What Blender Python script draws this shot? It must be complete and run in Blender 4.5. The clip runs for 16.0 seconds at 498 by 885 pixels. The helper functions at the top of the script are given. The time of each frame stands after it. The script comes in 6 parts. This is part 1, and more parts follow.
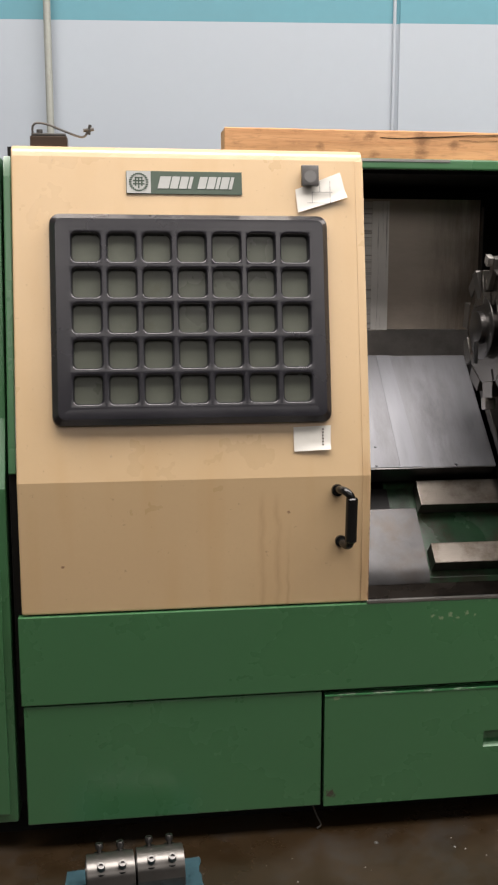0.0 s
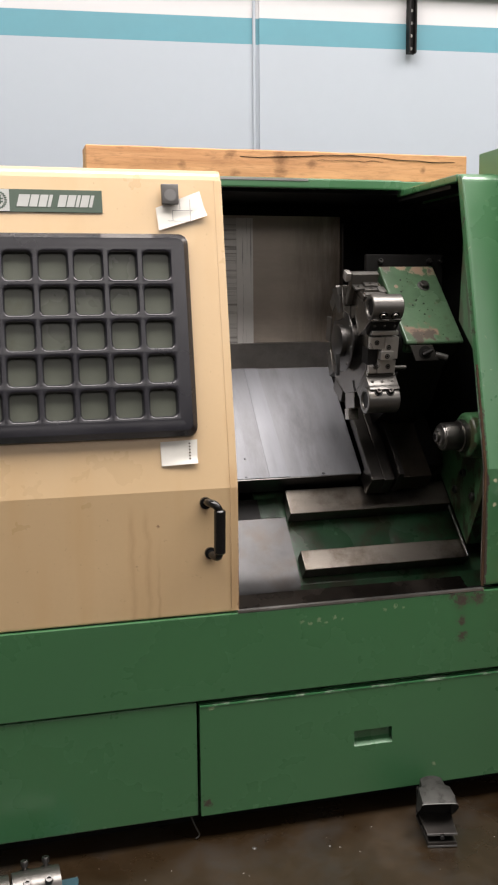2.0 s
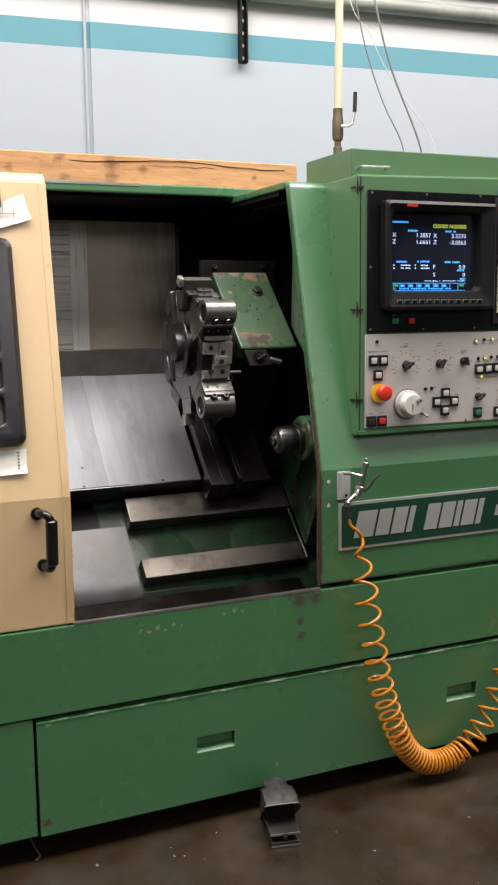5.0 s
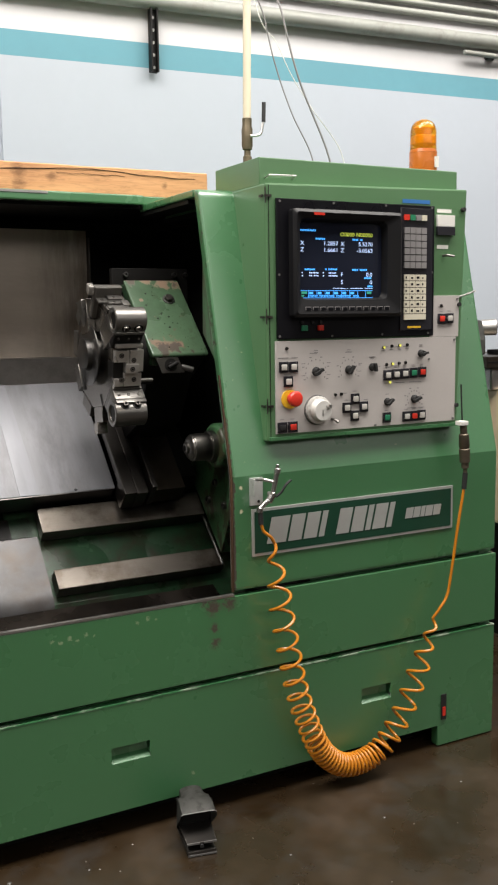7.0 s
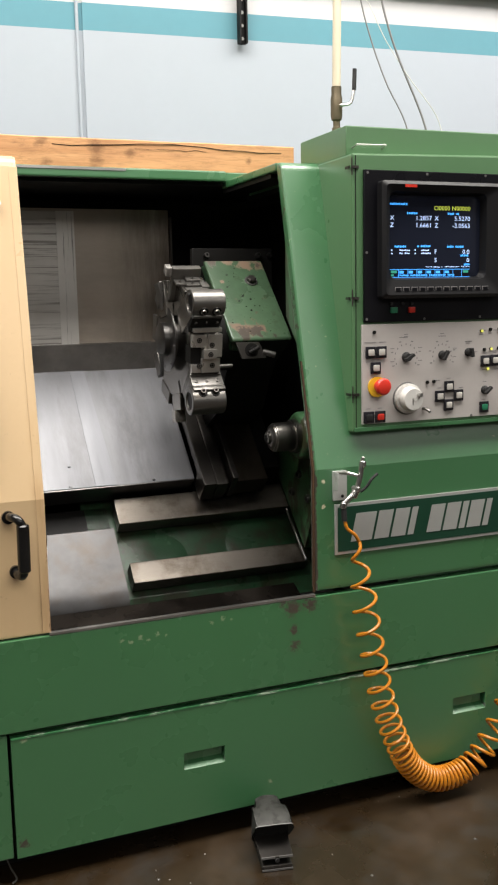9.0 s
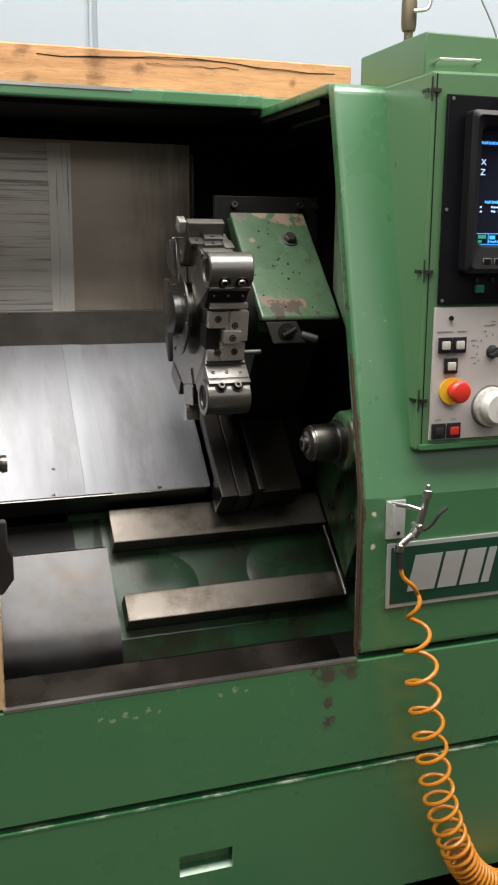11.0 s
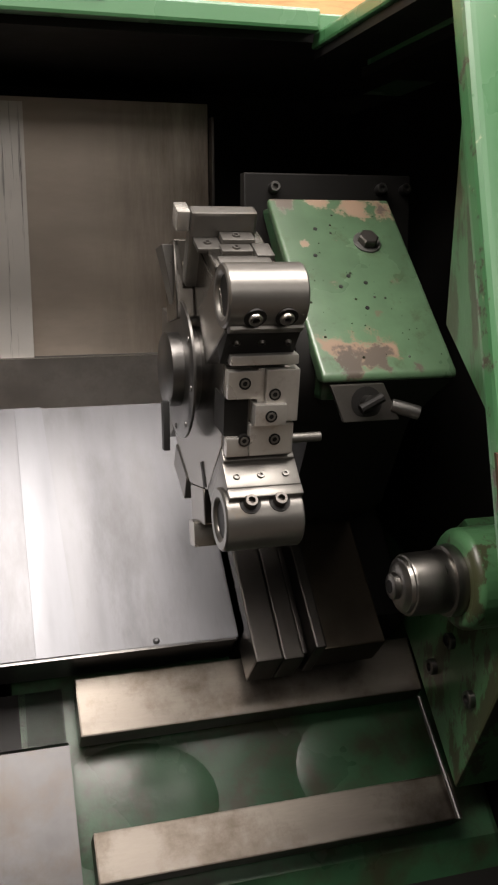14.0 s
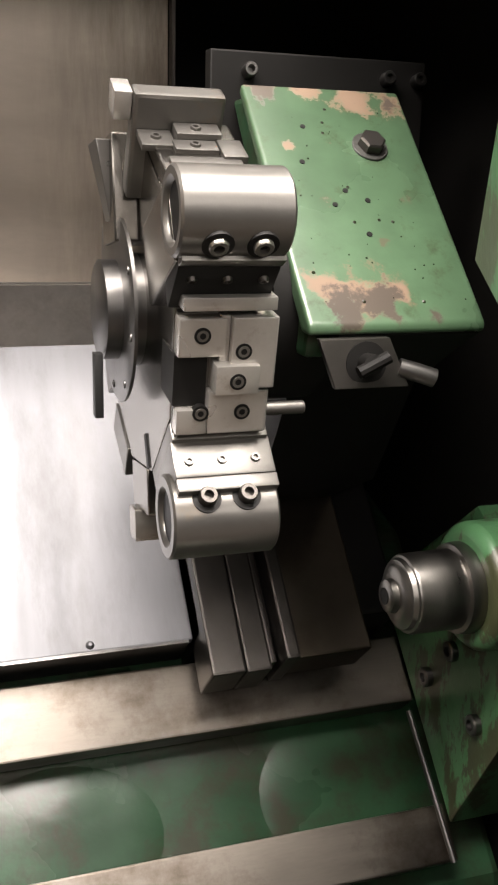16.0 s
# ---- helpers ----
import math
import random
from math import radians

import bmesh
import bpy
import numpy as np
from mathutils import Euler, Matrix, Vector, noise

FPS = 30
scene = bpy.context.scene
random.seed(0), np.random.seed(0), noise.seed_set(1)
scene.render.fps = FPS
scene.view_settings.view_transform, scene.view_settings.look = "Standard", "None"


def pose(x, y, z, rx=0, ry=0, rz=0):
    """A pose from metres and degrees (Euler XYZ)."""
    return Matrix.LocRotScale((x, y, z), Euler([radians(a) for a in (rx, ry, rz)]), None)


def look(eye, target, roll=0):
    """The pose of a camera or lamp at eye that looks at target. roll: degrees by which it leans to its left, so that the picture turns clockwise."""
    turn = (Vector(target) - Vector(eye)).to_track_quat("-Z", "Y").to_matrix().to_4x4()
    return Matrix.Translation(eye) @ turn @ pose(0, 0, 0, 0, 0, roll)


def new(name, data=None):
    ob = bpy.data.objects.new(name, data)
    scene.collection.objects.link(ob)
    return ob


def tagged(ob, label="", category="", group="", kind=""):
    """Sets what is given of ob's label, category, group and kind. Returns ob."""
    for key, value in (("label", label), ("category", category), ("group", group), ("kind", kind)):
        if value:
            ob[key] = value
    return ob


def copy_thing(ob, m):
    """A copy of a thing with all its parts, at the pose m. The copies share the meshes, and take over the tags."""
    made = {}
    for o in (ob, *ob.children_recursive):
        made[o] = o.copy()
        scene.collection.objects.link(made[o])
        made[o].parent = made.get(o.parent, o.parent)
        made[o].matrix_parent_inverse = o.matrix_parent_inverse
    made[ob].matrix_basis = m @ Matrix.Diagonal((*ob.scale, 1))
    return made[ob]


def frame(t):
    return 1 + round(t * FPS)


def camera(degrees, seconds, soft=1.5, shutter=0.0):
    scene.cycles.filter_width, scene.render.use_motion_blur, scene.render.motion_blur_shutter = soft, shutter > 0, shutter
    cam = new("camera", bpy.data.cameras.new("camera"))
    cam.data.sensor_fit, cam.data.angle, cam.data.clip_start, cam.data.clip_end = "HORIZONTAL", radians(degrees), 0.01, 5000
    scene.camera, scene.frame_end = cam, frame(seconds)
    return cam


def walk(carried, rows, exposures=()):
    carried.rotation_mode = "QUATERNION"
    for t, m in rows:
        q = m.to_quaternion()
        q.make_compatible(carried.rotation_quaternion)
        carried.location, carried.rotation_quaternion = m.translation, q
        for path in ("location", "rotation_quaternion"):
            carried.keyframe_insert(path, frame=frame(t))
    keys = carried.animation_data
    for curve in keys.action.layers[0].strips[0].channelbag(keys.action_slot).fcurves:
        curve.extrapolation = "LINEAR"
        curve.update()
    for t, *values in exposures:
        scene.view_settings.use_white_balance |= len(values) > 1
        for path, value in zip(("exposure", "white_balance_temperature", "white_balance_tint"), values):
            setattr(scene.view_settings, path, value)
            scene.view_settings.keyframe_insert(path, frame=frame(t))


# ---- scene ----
cam = camera(29.6, 16.0, soft=2.2)
PATH = [
    (0, (-0.446, -2.074, 1.304), (-0.194, -0.116, 0.984), 0.0),
    (0.5, (-0.439, -2.063, 1.308), (-0.107, -0.117, 0.988), -0.1),
    (1, (-0.437, -2.083, 1.317), (-0.051, -0.146, 0.997), -0.2),
    (1.5, (-0.428, -2.094, 1.321), (0.007, -0.167, 1.009), -0.6),
    (2, (-0.416, -2.108, 1.316), (0.081, -0.194, 1.018), -0.5),
    (2.5, (-0.406, -2.107, 1.311), (0.15, -0.21, 1.007), -0.4),
    (3, (-0.403, -2.096, 1.307), (0.182, -0.209, 0.995), -0.5),
    (3.5, (-0.389, -2.098, 1.313), (0.225, -0.222, 0.99), -0.6),
    (4, (-0.381, -2.107, 1.315), (0.279, -0.246, 0.996), -0.8),
    (4.2, (-0.377, -2.107, 1.314), (0.313, -0.255, 1.005), -0.7),
    (6.5, (-0.332, -2.132, 1.299), (0.551, -0.357, 1.033), -1.0),
    (7, (-0.329, -2.132, 1.298), (0.598, -0.38, 1.035), -0.8),
    (7.5, (-0.325, -2.13, 1.291), (0.65, -0.402, 1.037), -0.9),
    (8, (-0.322, -2.129, 1.296), (0.618, -0.385, 1.023), -0.9),
    (8.5, (-0.285, -2.091, 1.292), (0.554, -0.296, 1.018), -1.2),
    (8.7, (-0.257, -2.069, 1.291), (0.479, -0.23, 1.017), -1.3),
    (10.8, (-0.028, -1.534, 1.34), (0.694, 0.285, 0.927), -0.4),
    (11, (0.008, -1.494, 1.346), (0.653, 0.353, 0.932), 0.4),
    (11.5, (0.063, -1.372, 1.337), (0.64, 0.494, 0.906), 0.2),
    (12, (0.085, -1.216, 1.338), (0.688, 0.66, 0.995), -0.6),
    (12.5, (0.146, -1.077, 1.334), (0.683, 0.813, 0.962), -0.4),
    (13, (0.234, -0.955, 1.331), (0.682, 0.951, 0.924), 1.3),
    (13.5, (0.264, -0.828, 1.33), (0.798, 1.061, 0.946), 2.0),
    (14, (0.276, -0.709, 1.33), (0.828, 1.176, 0.953), -0.3),
    (14.5, (0.332, -0.626, 1.328), (0.808, 1.271, 0.912), 1.5),
    (15, (0.358, -0.568, 1.326), (0.785, 1.338, 0.892), 1.4),
    (15.5, (0.348, -0.491, 1.324), (0.939, 1.374, 0.909), 0.8),
    (16, (0.363, -0.443, 1.317), (0.969, 1.387, 0.785), 1.5),
]
EXPOSURES = [(0.0, 0.12, 6750, 14), (1.5, 0.22, 6700, 14), (4.0, 0.35, 6700, 13), (6.5, 0.40, 6780, 11), (8.5, 0.44, 6780, 10), (11.0, 0.46, 6650, 9), (12.5, 0.56, 6850, 12), (13.5, 0.68, 7000, 14), (14.0, 0.76, 7000, 14), (14.5, 1.03, 7000, 14), (15.0, 1.24, 7000, 14), (16.0, 1.60, 7000, 14)]
walk(cam, [(t, look(eye, target, roll)) for t, eye, target, roll in PATH], EXPOSURES)

# ---- light ----
world = bpy.data.worlds.new("world")
scene.world = world
world.use_nodes = True
world.node_tree.nodes["Background"].inputs["Color"].default_value = (0.9, 0.95, 1.0, 1)
world.node_tree.nodes["Background"].inputs["Strength"].default_value = 0.02


def strip_lamp(x, y, z, length, width, watts):
    lamp = bpy.data.lights.new("ceiling_lamp", "AREA")
    lamp.shape, lamp.size, lamp.size_y, lamp.energy = "RECTANGLE", length, width, watts
    lamp.color = (1.0, 0.975, 0.95)
    new("ceiling_lamp", lamp).matrix_world = pose(x, y, z, 0, 0, 0)


strip_lamp(0.9, -0.75, 4.3, 7.4, 1.7, 415)
strip_lamp(0.4, -3.2, 4.3, 7.0, 0.6, 14)
strip_lamp(2.1, -6.8, 4.3, 11.6, 4.0, 200)
strip_lamp(0.4, -11.0, 4.3, 7.0, 0.6, 12)


# ---- materials ----
def shader(name):
    m = bpy.data.materials.new(name)
    m.use_nodes = True
    nt = m.node_tree
    return m, nt, nt.nodes["Principled BSDF"]


def noise_node(nt, scale, detail=4.0, rough=0.6, stretch=None):
    co = nt.nodes.new("ShaderNodeTexCoord")
    n = nt.nodes.new("ShaderNodeTexNoise")
    n.inputs["Scale"].default_value, n.inputs["Detail"].default_value, n.inputs["Roughness"].default_value = scale, detail, rough
    if stretch:
        mp = nt.nodes.new("ShaderNodeMapping")
        mp.inputs["Scale"].default_value = stretch
        nt.links.new(co.outputs["Object"], mp.inputs["Vector"])
        nt.links.new(mp.outputs["Vector"], n.inputs["Vector"])
    else:
        nt.links.new(co.outputs["Object"], n.inputs["Vector"])
    return n.outputs["Fac"]


def ramp(nt, fac, lo, hi, a=0.0, b=1.0):
    r = nt.nodes.new("ShaderNodeMapRange")
    r.inputs["From Min"].default_value, r.inputs["From Max"].default_value = lo, hi
    r.inputs["To Min"].default_value, r.inputs["To Max"].default_value = a, b
    nt.links.new(fac, r.inputs["Value"])
    return r.outputs["Result"]


def mixed(nt, fac, a, b):
    n = nt.nodes.new("ShaderNodeMix")
    n.data_type = "RGBA"
    for socket, v in ((n.inputs[6], a), (n.inputs[7], b)):
        if isinstance(v, tuple):
            socket.default_value = (*v, 1)
        else:
            nt.links.new(v, socket)
    if isinstance(fac, float):
        n.inputs[0].default_value = fac
    else:
        nt.links.new(fac, n.inputs[0])
    return n.outputs[2]


def calc(nt, op, a, b):
    n = nt.nodes.new("ShaderNodeMath")
    n.operation = op
    for k, v in enumerate((a, b)):
        if isinstance(v, (int, float)):
            n.inputs[k].default_value = v
        else:
            nt.links.new(v, n.inputs[k])
    return n.outputs[0]


def spots(nt, places):
    """A soft mask round some places (x, y, z, radius)."""
    co = nt.nodes.new("ShaderNodeTexCoord")
    total = None
    for x, y, z, r in places:
        d = nt.nodes.new("ShaderNodeVectorMath")
        d.operation = "DISTANCE"
        d.inputs[1].default_value = (x, y, z)
        nt.links.new(co.outputs["Object"], d.inputs[0])
        one = ramp(nt, d.outputs["Value"], r, 0.0)
        total = one if total is None else calc(nt, "MAXIMUM", total, one)
    return total


def surface(name, col, rough=0.45, metal=0.0, vary=0.15, grain=60.0, bump=0.05, stain=None, stain_at=0.62, stretch=None,
            rust=(), rust_col=(0.032, 0.015, 0.006), chips=(), chip_col=(0.30, 0.40, 0.22), coat=0.0, rough_vary=0.12, specular=0.5, stain_width=0.1, stain_stretch=None, stain_scale=7.0, edge_rust=None, drips_fades=(), drip_fade_col=(0.42, 0.23, 0.09), fleck=75.0):
    m, nt, p = shader(name)
    big, small = noise_node(nt, 3.0, 5, stretch=stretch), noise_node(nt, grain, 4, stretch=stretch)
    dark = tuple(c * (1 - vary) for c in col)
    light = tuple(min(1, c * (1 + vary)) for c in col)
    c = mixed(nt, ramp(nt, big, 0.3, 0.7), dark, light)
    c = mixed(nt, ramp(nt, small, 0.35, 0.75, 0, 0.5), c, dark)
    r = ramp(nt, big, 0.3, 0.7, max(0.02, rough - rough_vary), min(1, rough + rough_vary))
    if stain:
        mask = ramp(nt, noise_node(nt, stain_scale, 8 if stain_width < 0.3 else 2, 0.7 if stain_width < 0.3 else 0.4, stretch=stain_stretch), stain_at, stain_at + stain_width)
        c = mixed(nt, calc(nt, "MULTIPLY", mask, 0.8), c, stain)
    for places, colour in ((chips, chip_col), (rust, rust_col)):
        if places:
            mask = calc(nt, "ADD", spots(nt, places), ramp(nt, noise_node(nt, fleck, 6, 0.7), 0.3, 0.7, -0.66, 0.40))
            mask = ramp(nt, mask, 0.28, 0.54)
            c = mixed(nt, mask, c, colour)
            r = calc(nt, "MAXIMUM", r, calc(nt, "MULTIPLY", mask, 0.8))
    if edge_rust:
        at, width, top = edge_rust
        co, sep = nt.nodes.new("ShaderNodeTexCoord"), nt.nodes.new("ShaderNodeSeparateXYZ")
        nt.links.new(co.outputs["Object"], sep.inputs[0])
        off = calc(nt, "ABSOLUTE", calc(nt, "SUBTRACT", sep.outputs["X"], at), 0.0)
        mask = calc(nt, "MULTIPLY", ramp(nt, off, width, 0.0), ramp(nt, sep.outputs["Z"], top, top - 0.35, 0.40, 0.95))
        mask = ramp(nt, calc(nt, "ADD", mask, ramp(nt, noise_node(nt, 38.0, 7, 0.7), 0.3, 0.7, -0.55, 0.22)), 0.32, 0.46)
        c = mixed(nt, mask, c, rust_col)
        r = calc(nt, "MAXIMUM", r, calc(nt, "MULTIPLY", mask, 0.8))
    # runs down the paint; on the back sheet one broad painted fade
    for x, width, top, strength in drips_fades:
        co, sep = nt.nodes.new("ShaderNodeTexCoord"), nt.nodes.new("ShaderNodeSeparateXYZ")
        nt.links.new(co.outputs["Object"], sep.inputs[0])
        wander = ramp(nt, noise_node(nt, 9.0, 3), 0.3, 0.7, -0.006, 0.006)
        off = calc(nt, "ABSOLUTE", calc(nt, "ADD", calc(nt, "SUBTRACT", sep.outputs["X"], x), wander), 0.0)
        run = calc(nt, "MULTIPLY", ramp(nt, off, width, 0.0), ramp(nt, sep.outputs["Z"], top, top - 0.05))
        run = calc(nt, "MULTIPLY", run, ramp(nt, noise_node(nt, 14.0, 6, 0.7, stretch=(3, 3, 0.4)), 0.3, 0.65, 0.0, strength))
        c = mixed(nt, run, c, drip_fade_col)
    nt.links.new(c, p.inputs["Base Color"])
    nt.links.new(r, p.inputs["Roughness"])
    p.inputs["Metallic"].default_value = metal
    p.inputs["Coat Weight"].default_value = coat
    p.inputs["Coat Roughness"].default_value = 0.40
    p.inputs["Coat IOR"].default_value = 1.65
    p.inputs["Specular IOR Level"].default_value = specular
    if bump:
        b = nt.nodes.new("ShaderNodeBump")
        b.inputs["Strength"].default_value, b.inputs["Distance"].default_value = bump, 0.002
        nt.links.new(small, b.inputs["Height"])
        nt.links.new(b.outputs["Normal"], p.inputs["Normal"])
    return m


def glow(name, col, strength):
    m, nt, p = shader(name)
    p.inputs["Base Color"].default_value = (*col, 1)
    p.inputs["Emission Color"].default_value = (*col, 1)
    p.inputs["Emission Strength"].default_value = strength
    return m


GREEN = surface("green_paint", (0.042, 0.173, 0.061), 0.30, vary=0.09, grain=90, bump=0.04, stain=(0.029, 0.112, 0.045), stain_at=0.15, stain_width=0.9, stain_scale=3.0, specular=0.8, coat=1.0, chip_col=(0.19, 0.27, 0.14), fleck=150.0,
                rust=[(0.69, 0, 0.556, 0.04), (0.735, 0, 0.56, 0.035), (0.69, 0, 0.50, 0.022), (0.692, 0, 0.46, 0.024), (0.66, 0, 0.575, 0.02), (0.02, 0, 0.10, 0.02)],
                chips=[(0.262, 0, 0.540, 0.009), (0.283, 0, 0.533, 0.010), (0.305, 0, 0.541, 0.011), (0.322, 0, 0.533, 0.008), (0.345, 0, 0.543, 0.009), (0.366, 0, 0.537, 0.007), (0.478, 0, 0.550, 0.009), (0.505, 0, 0.557, 0.010), (0.528, 0, 0.551, 0.007), (0.03, 0, 0.345, 0.015), (0.62, 0, 0.12, 0.010)])
GREEN_JAMB = surface("green_jamb_paint", (0.042, 0.173, 0.061), 0.30, vary=0.09, grain=90, bump=0.05, stain=(0.029, 0.112, 0.045), stain_at=0.15, stain_width=0.9, stain_scale=3.0, edge_rust=(0.752, 0.010, 1.15), specular=0.8, coat=1.0,
                     chips=[(0.775, 0, 0.86, 0.010), (0.772, 0, 0.80, 0.010)], chip_col=(0.55, 0.50, 0.33))
GREEN_HOUSING = surface("green_housing_paint", (0.060, 0.114, 0.061), 0.26, vary=0.4, grain=38, bump=0.16, stain=(0.034, 0.050, 0.022), stain_at=0.55, stain_scale=26.0, stain_width=0.11, coat=0.4, fleck=34.0,
                        rust=[(0.700, 0.315, 1.215, 0.036), (0.735, 0.318, 1.218, 0.045), (0.785, 0.305, 1.203, 0.022), (0.68, 0.505, 1.407, 0.030), (0.815, 0.495, 1.397, 0.022)],
                        chips=[(0.73, 0.508, 1.410, 0.030), (0.775, 0.502, 1.404, 0.045), (0.815, 0.495, 1.397, 0.038), (0.725, 0.322, 1.222, 0.055), (0.68, 0.51, 1.41, 0.03), (0.755, 0.325, 1.225, 0.035), (0.69, 0.328, 1.228, 0.04), (0.69, 0.45, 1.352, 0.011)], chip_col=(0.19, 0.125, 0.082), rust_col=(0.055, 0.040, 0.028))
# oil-stained casting green, its base lowered to carry the shade inside
GREEN_CAST = surface("green_casting_in_shade", (0.022, 0.070, 0.032), 0.36, vary=0.5, grain=16, bump=0.5, stain=(0.022, 0.018, 0.010), stain_at=0.44, stain_width=0.14, stain_scale=11.0, coat=0.1, rough_vary=0.14, specular=0.35)
GREEN_TAIL = surface("green_tailstock_paint", (0.062, 0.165, 0.072), 0.34, vary=0.3, grain=40, bump=0.3, stain=(0.040, 0.022, 0.012), stain_at=0.51, stain_width=0.03, stain_scale=15.0, stain_stretch=(1, 1, 0.45))
GREEN_CONSOLE = surface("faded_console_paint", (0.080, 0.186, 0.080), 0.36, vary=0.06, grain=90, bump=0.04, stain=(0.060, 0.140, 0.058), stain_at=0.45, stain_width=0.6, stain_scale=3.0, specular=0.6, coat=0.4)
BEIGE = surface("beige_paint", (0.645, 0.455, 0.25), 0.34, vary=0.035, grain=120, bump=0.03, stain=(0.60, 0.395, 0.19), stain_at=0.52, stain_width=0.4, stain_stretch=(3, 3, 0.3), specular=0.75, coat=1.0, edge_rust=(0.106, 0.008, 0.95),
                drips_fades=((-0.147, 0.012, 0.86, 0.5), (-0.112, 0.010, 0.85, 0.6), (-0.088, 0.006, 0.78, 0.7), (0.095, 0.02, 0.95, 0.6)),
                rust=[(-0.085, 0.005, 0.80, 0.009), (-0.6, 0.005, 0.69, 0.007)], rust_col=(0.25, 0.12, 0.05))
BLACK = surface("black_plastic", (0.017, 0.0165, 0.021), 0.22, vary=0.2, grain=80, bump=0.04, specular=0.8)
GLOSS = surface("gloss_black", (0.008, 0.008, 0.008), 0.18, vary=0.2, bump=0.0)
BLACK_PANEL = surface("black_panel", (0.005, 0.005, 0.007), 0.35, vary=0.2, grain=80, bump=0.02, specular=0.25)
RUBBER = surface("dark_rubber", (0.012, 0.012, 0.012), 0.6)
# black oily parts, and surfaces whose shade is put into the colour
DARK = surface("oily_black_and_shade", (0.006, 0.0055, 0.005), 0.6, vary=0.3, grain=30, bump=0.1, specular=0.25)
PANE = surface("smoky_pane", (0.105, 0.115, 0.09), 0.34, vary=0.18, grain=30, bump=0.02, stain=(0.08, 0.085, 0.06), stain_at=0.6)
STEEL = surface("machined_steel", (0.188, 0.180, 0.168), 0.38, 0.85, vary=0.12, grain=160, bump=0.05, stain=(0.22, 0.17, 0.12), stain_at=0.63)
BRIGHT = surface("ground_steel", (0.38, 0.358, 0.325), 0.30, 0.9, vary=0.12, grain=180, bump=0.03, stain=(0.26, 0.19, 0.13), stain_at=0.60, stain_width=0.2, stain_scale=30.0)
OXIDE = surface("blackened_steel", (0.16, 0.155, 0.15), 0.38, 1.0, vary=0.2, grain=120, bump=0.06)
COVER = surface("way_cover_sheet", (0.235, 0.238, 0.252), 0.55, 1.0, vary=0.22, grain=14, bump=0.012, stretch=(2.5, 0.4, 0.4), rough_vary=0.13, stain=(0.150, 0.149, 0.152), stain_at=0.48, stain_width=0.25, stain_stretch=(1.6, 0.5, 0.5))
BAND_SHEET = surface("cover_band_sheet", (0.245, 0.25, 0.267), 0.52, 1.0, vary=0.15, grain=14, bump=0.01, stretch=(3.0, 0.4, 0.4), rough_vary=0.10)
LEAF = surface("scuffed_sheet", (0.62, 0.60, 0.57), 0.42, 0.5, vary=0.12, grain=20, bump=0.02, stain=(0.17, 0.155, 0.14), stain_at=0.52, stain_width=0.08, stain_stretch=(0.5, 1, 34), stain_scale=4.0)
LEAF_EDGE = surface("scored_sheet", (0.72, 0.70, 0.67), 0.42, 0.4, vary=0.1, grain=20, bump=0.02, stain=(0.05, 0.045, 0.04), stain_at=0.58, stain_width=0.08, stain_stretch=(30, 1, 0.8), stain_scale=4.0)
BLOCK_STEEL = surface("ground_block_steel", (0.52, 0.50, 0.47), 0.30, 0.7, vary=0.1, grain=180, bump=0.03, stain=(0.24, 0.18, 0.13), stain_at=0.55, stain_width=0.2, stain_scale=40.0)
DARK_IRON = surface("dark_cast_iron", (0.095, 0.094, 0.088), 0.4, 0.5, vary=0.35, grain=60, bump=0.25, stain=(0.03, 0.028, 0.025), stain_at=0.52, stain_width=0.15, stain_scale=30.0)
TOOL_STEEL = surface("tool_block_steel", (0.16, 0.152, 0.142), 0.34, 0.9, vary=0.15, grain=150, bump=0.05)
GUARD_LEFT = surface("dull_guard_sheet", (0.075, 0.074, 0.075), 0.38, 1.0, vary=0.35, grain=20, bump=0.05, stain=(0.07, 0.055, 0.042), stain_at=0.50, stain_width=0.25, stain_scale=9.0)
DARK_STEEL = surface("dark_oily_steel", (0.085, 0.078, 0.072), 0.4, 0.9, vary=0.25, grain=60, bump=0.06)
GUARD = surface("guard_sheet", (0.052, 0.044, 0.038), 0.30, 1.0, vary=0.3, grain=30, bump=0.03, stain=(0.032, 0.021, 0.012), stain_at=0.50, stain_width=0.2)
RAIL = surface("guideway_steel", (0.168, 0.150, 0.131), 0.40, 1.0, vary=0.14, grain=50, bump=0.04, stretch=(1, 6, 6), stain=(0.045, 0.030, 0.018), stain_at=0.50, stain_width=0.2, stain_scale=6.0)
# the broad fade at x 0.72 paints in the dim reflection beside the turret
BACK = surface("back_sheet_metal", (0.47, 0.41, 0.35), 0.40, 0.5, drips_fades=((0.72, 0.26, 1.90, 0.9),), drip_fade_col=(0.09, 0.065, 0.046), vary=0.12, grain=30, bump=0.03, stretch=(1, 1, 3), stain=(0.17, 0.125, 0.085), stain_at=0.48, stain_width=0.3, stain_scale=4.0)
RUST = surface("rusted_steel", (0.055, 0.026, 0.009), 0.8, vary=0.5, grain=60, bump=0.3)
WALL = surface("pale_wall_paint", (0.385, 0.425, 0.475), 0.7, vary=0.025, grain=30, bump=0.06)
WALL_TOP = surface("white_wall_paint", (0.56, 0.555, 0.565), 0.7, vary=0.025, grain=30, bump=0.06)
CEILING = surface("dull_ceiling_paint", (0.20, 0.20, 0.20), 0.8, vary=0.1)
TEAL = surface("teal_wall_paint", (0.100, 0.275, 0.335), 0.6, vary=0.06, grain=30, bump=0.06)
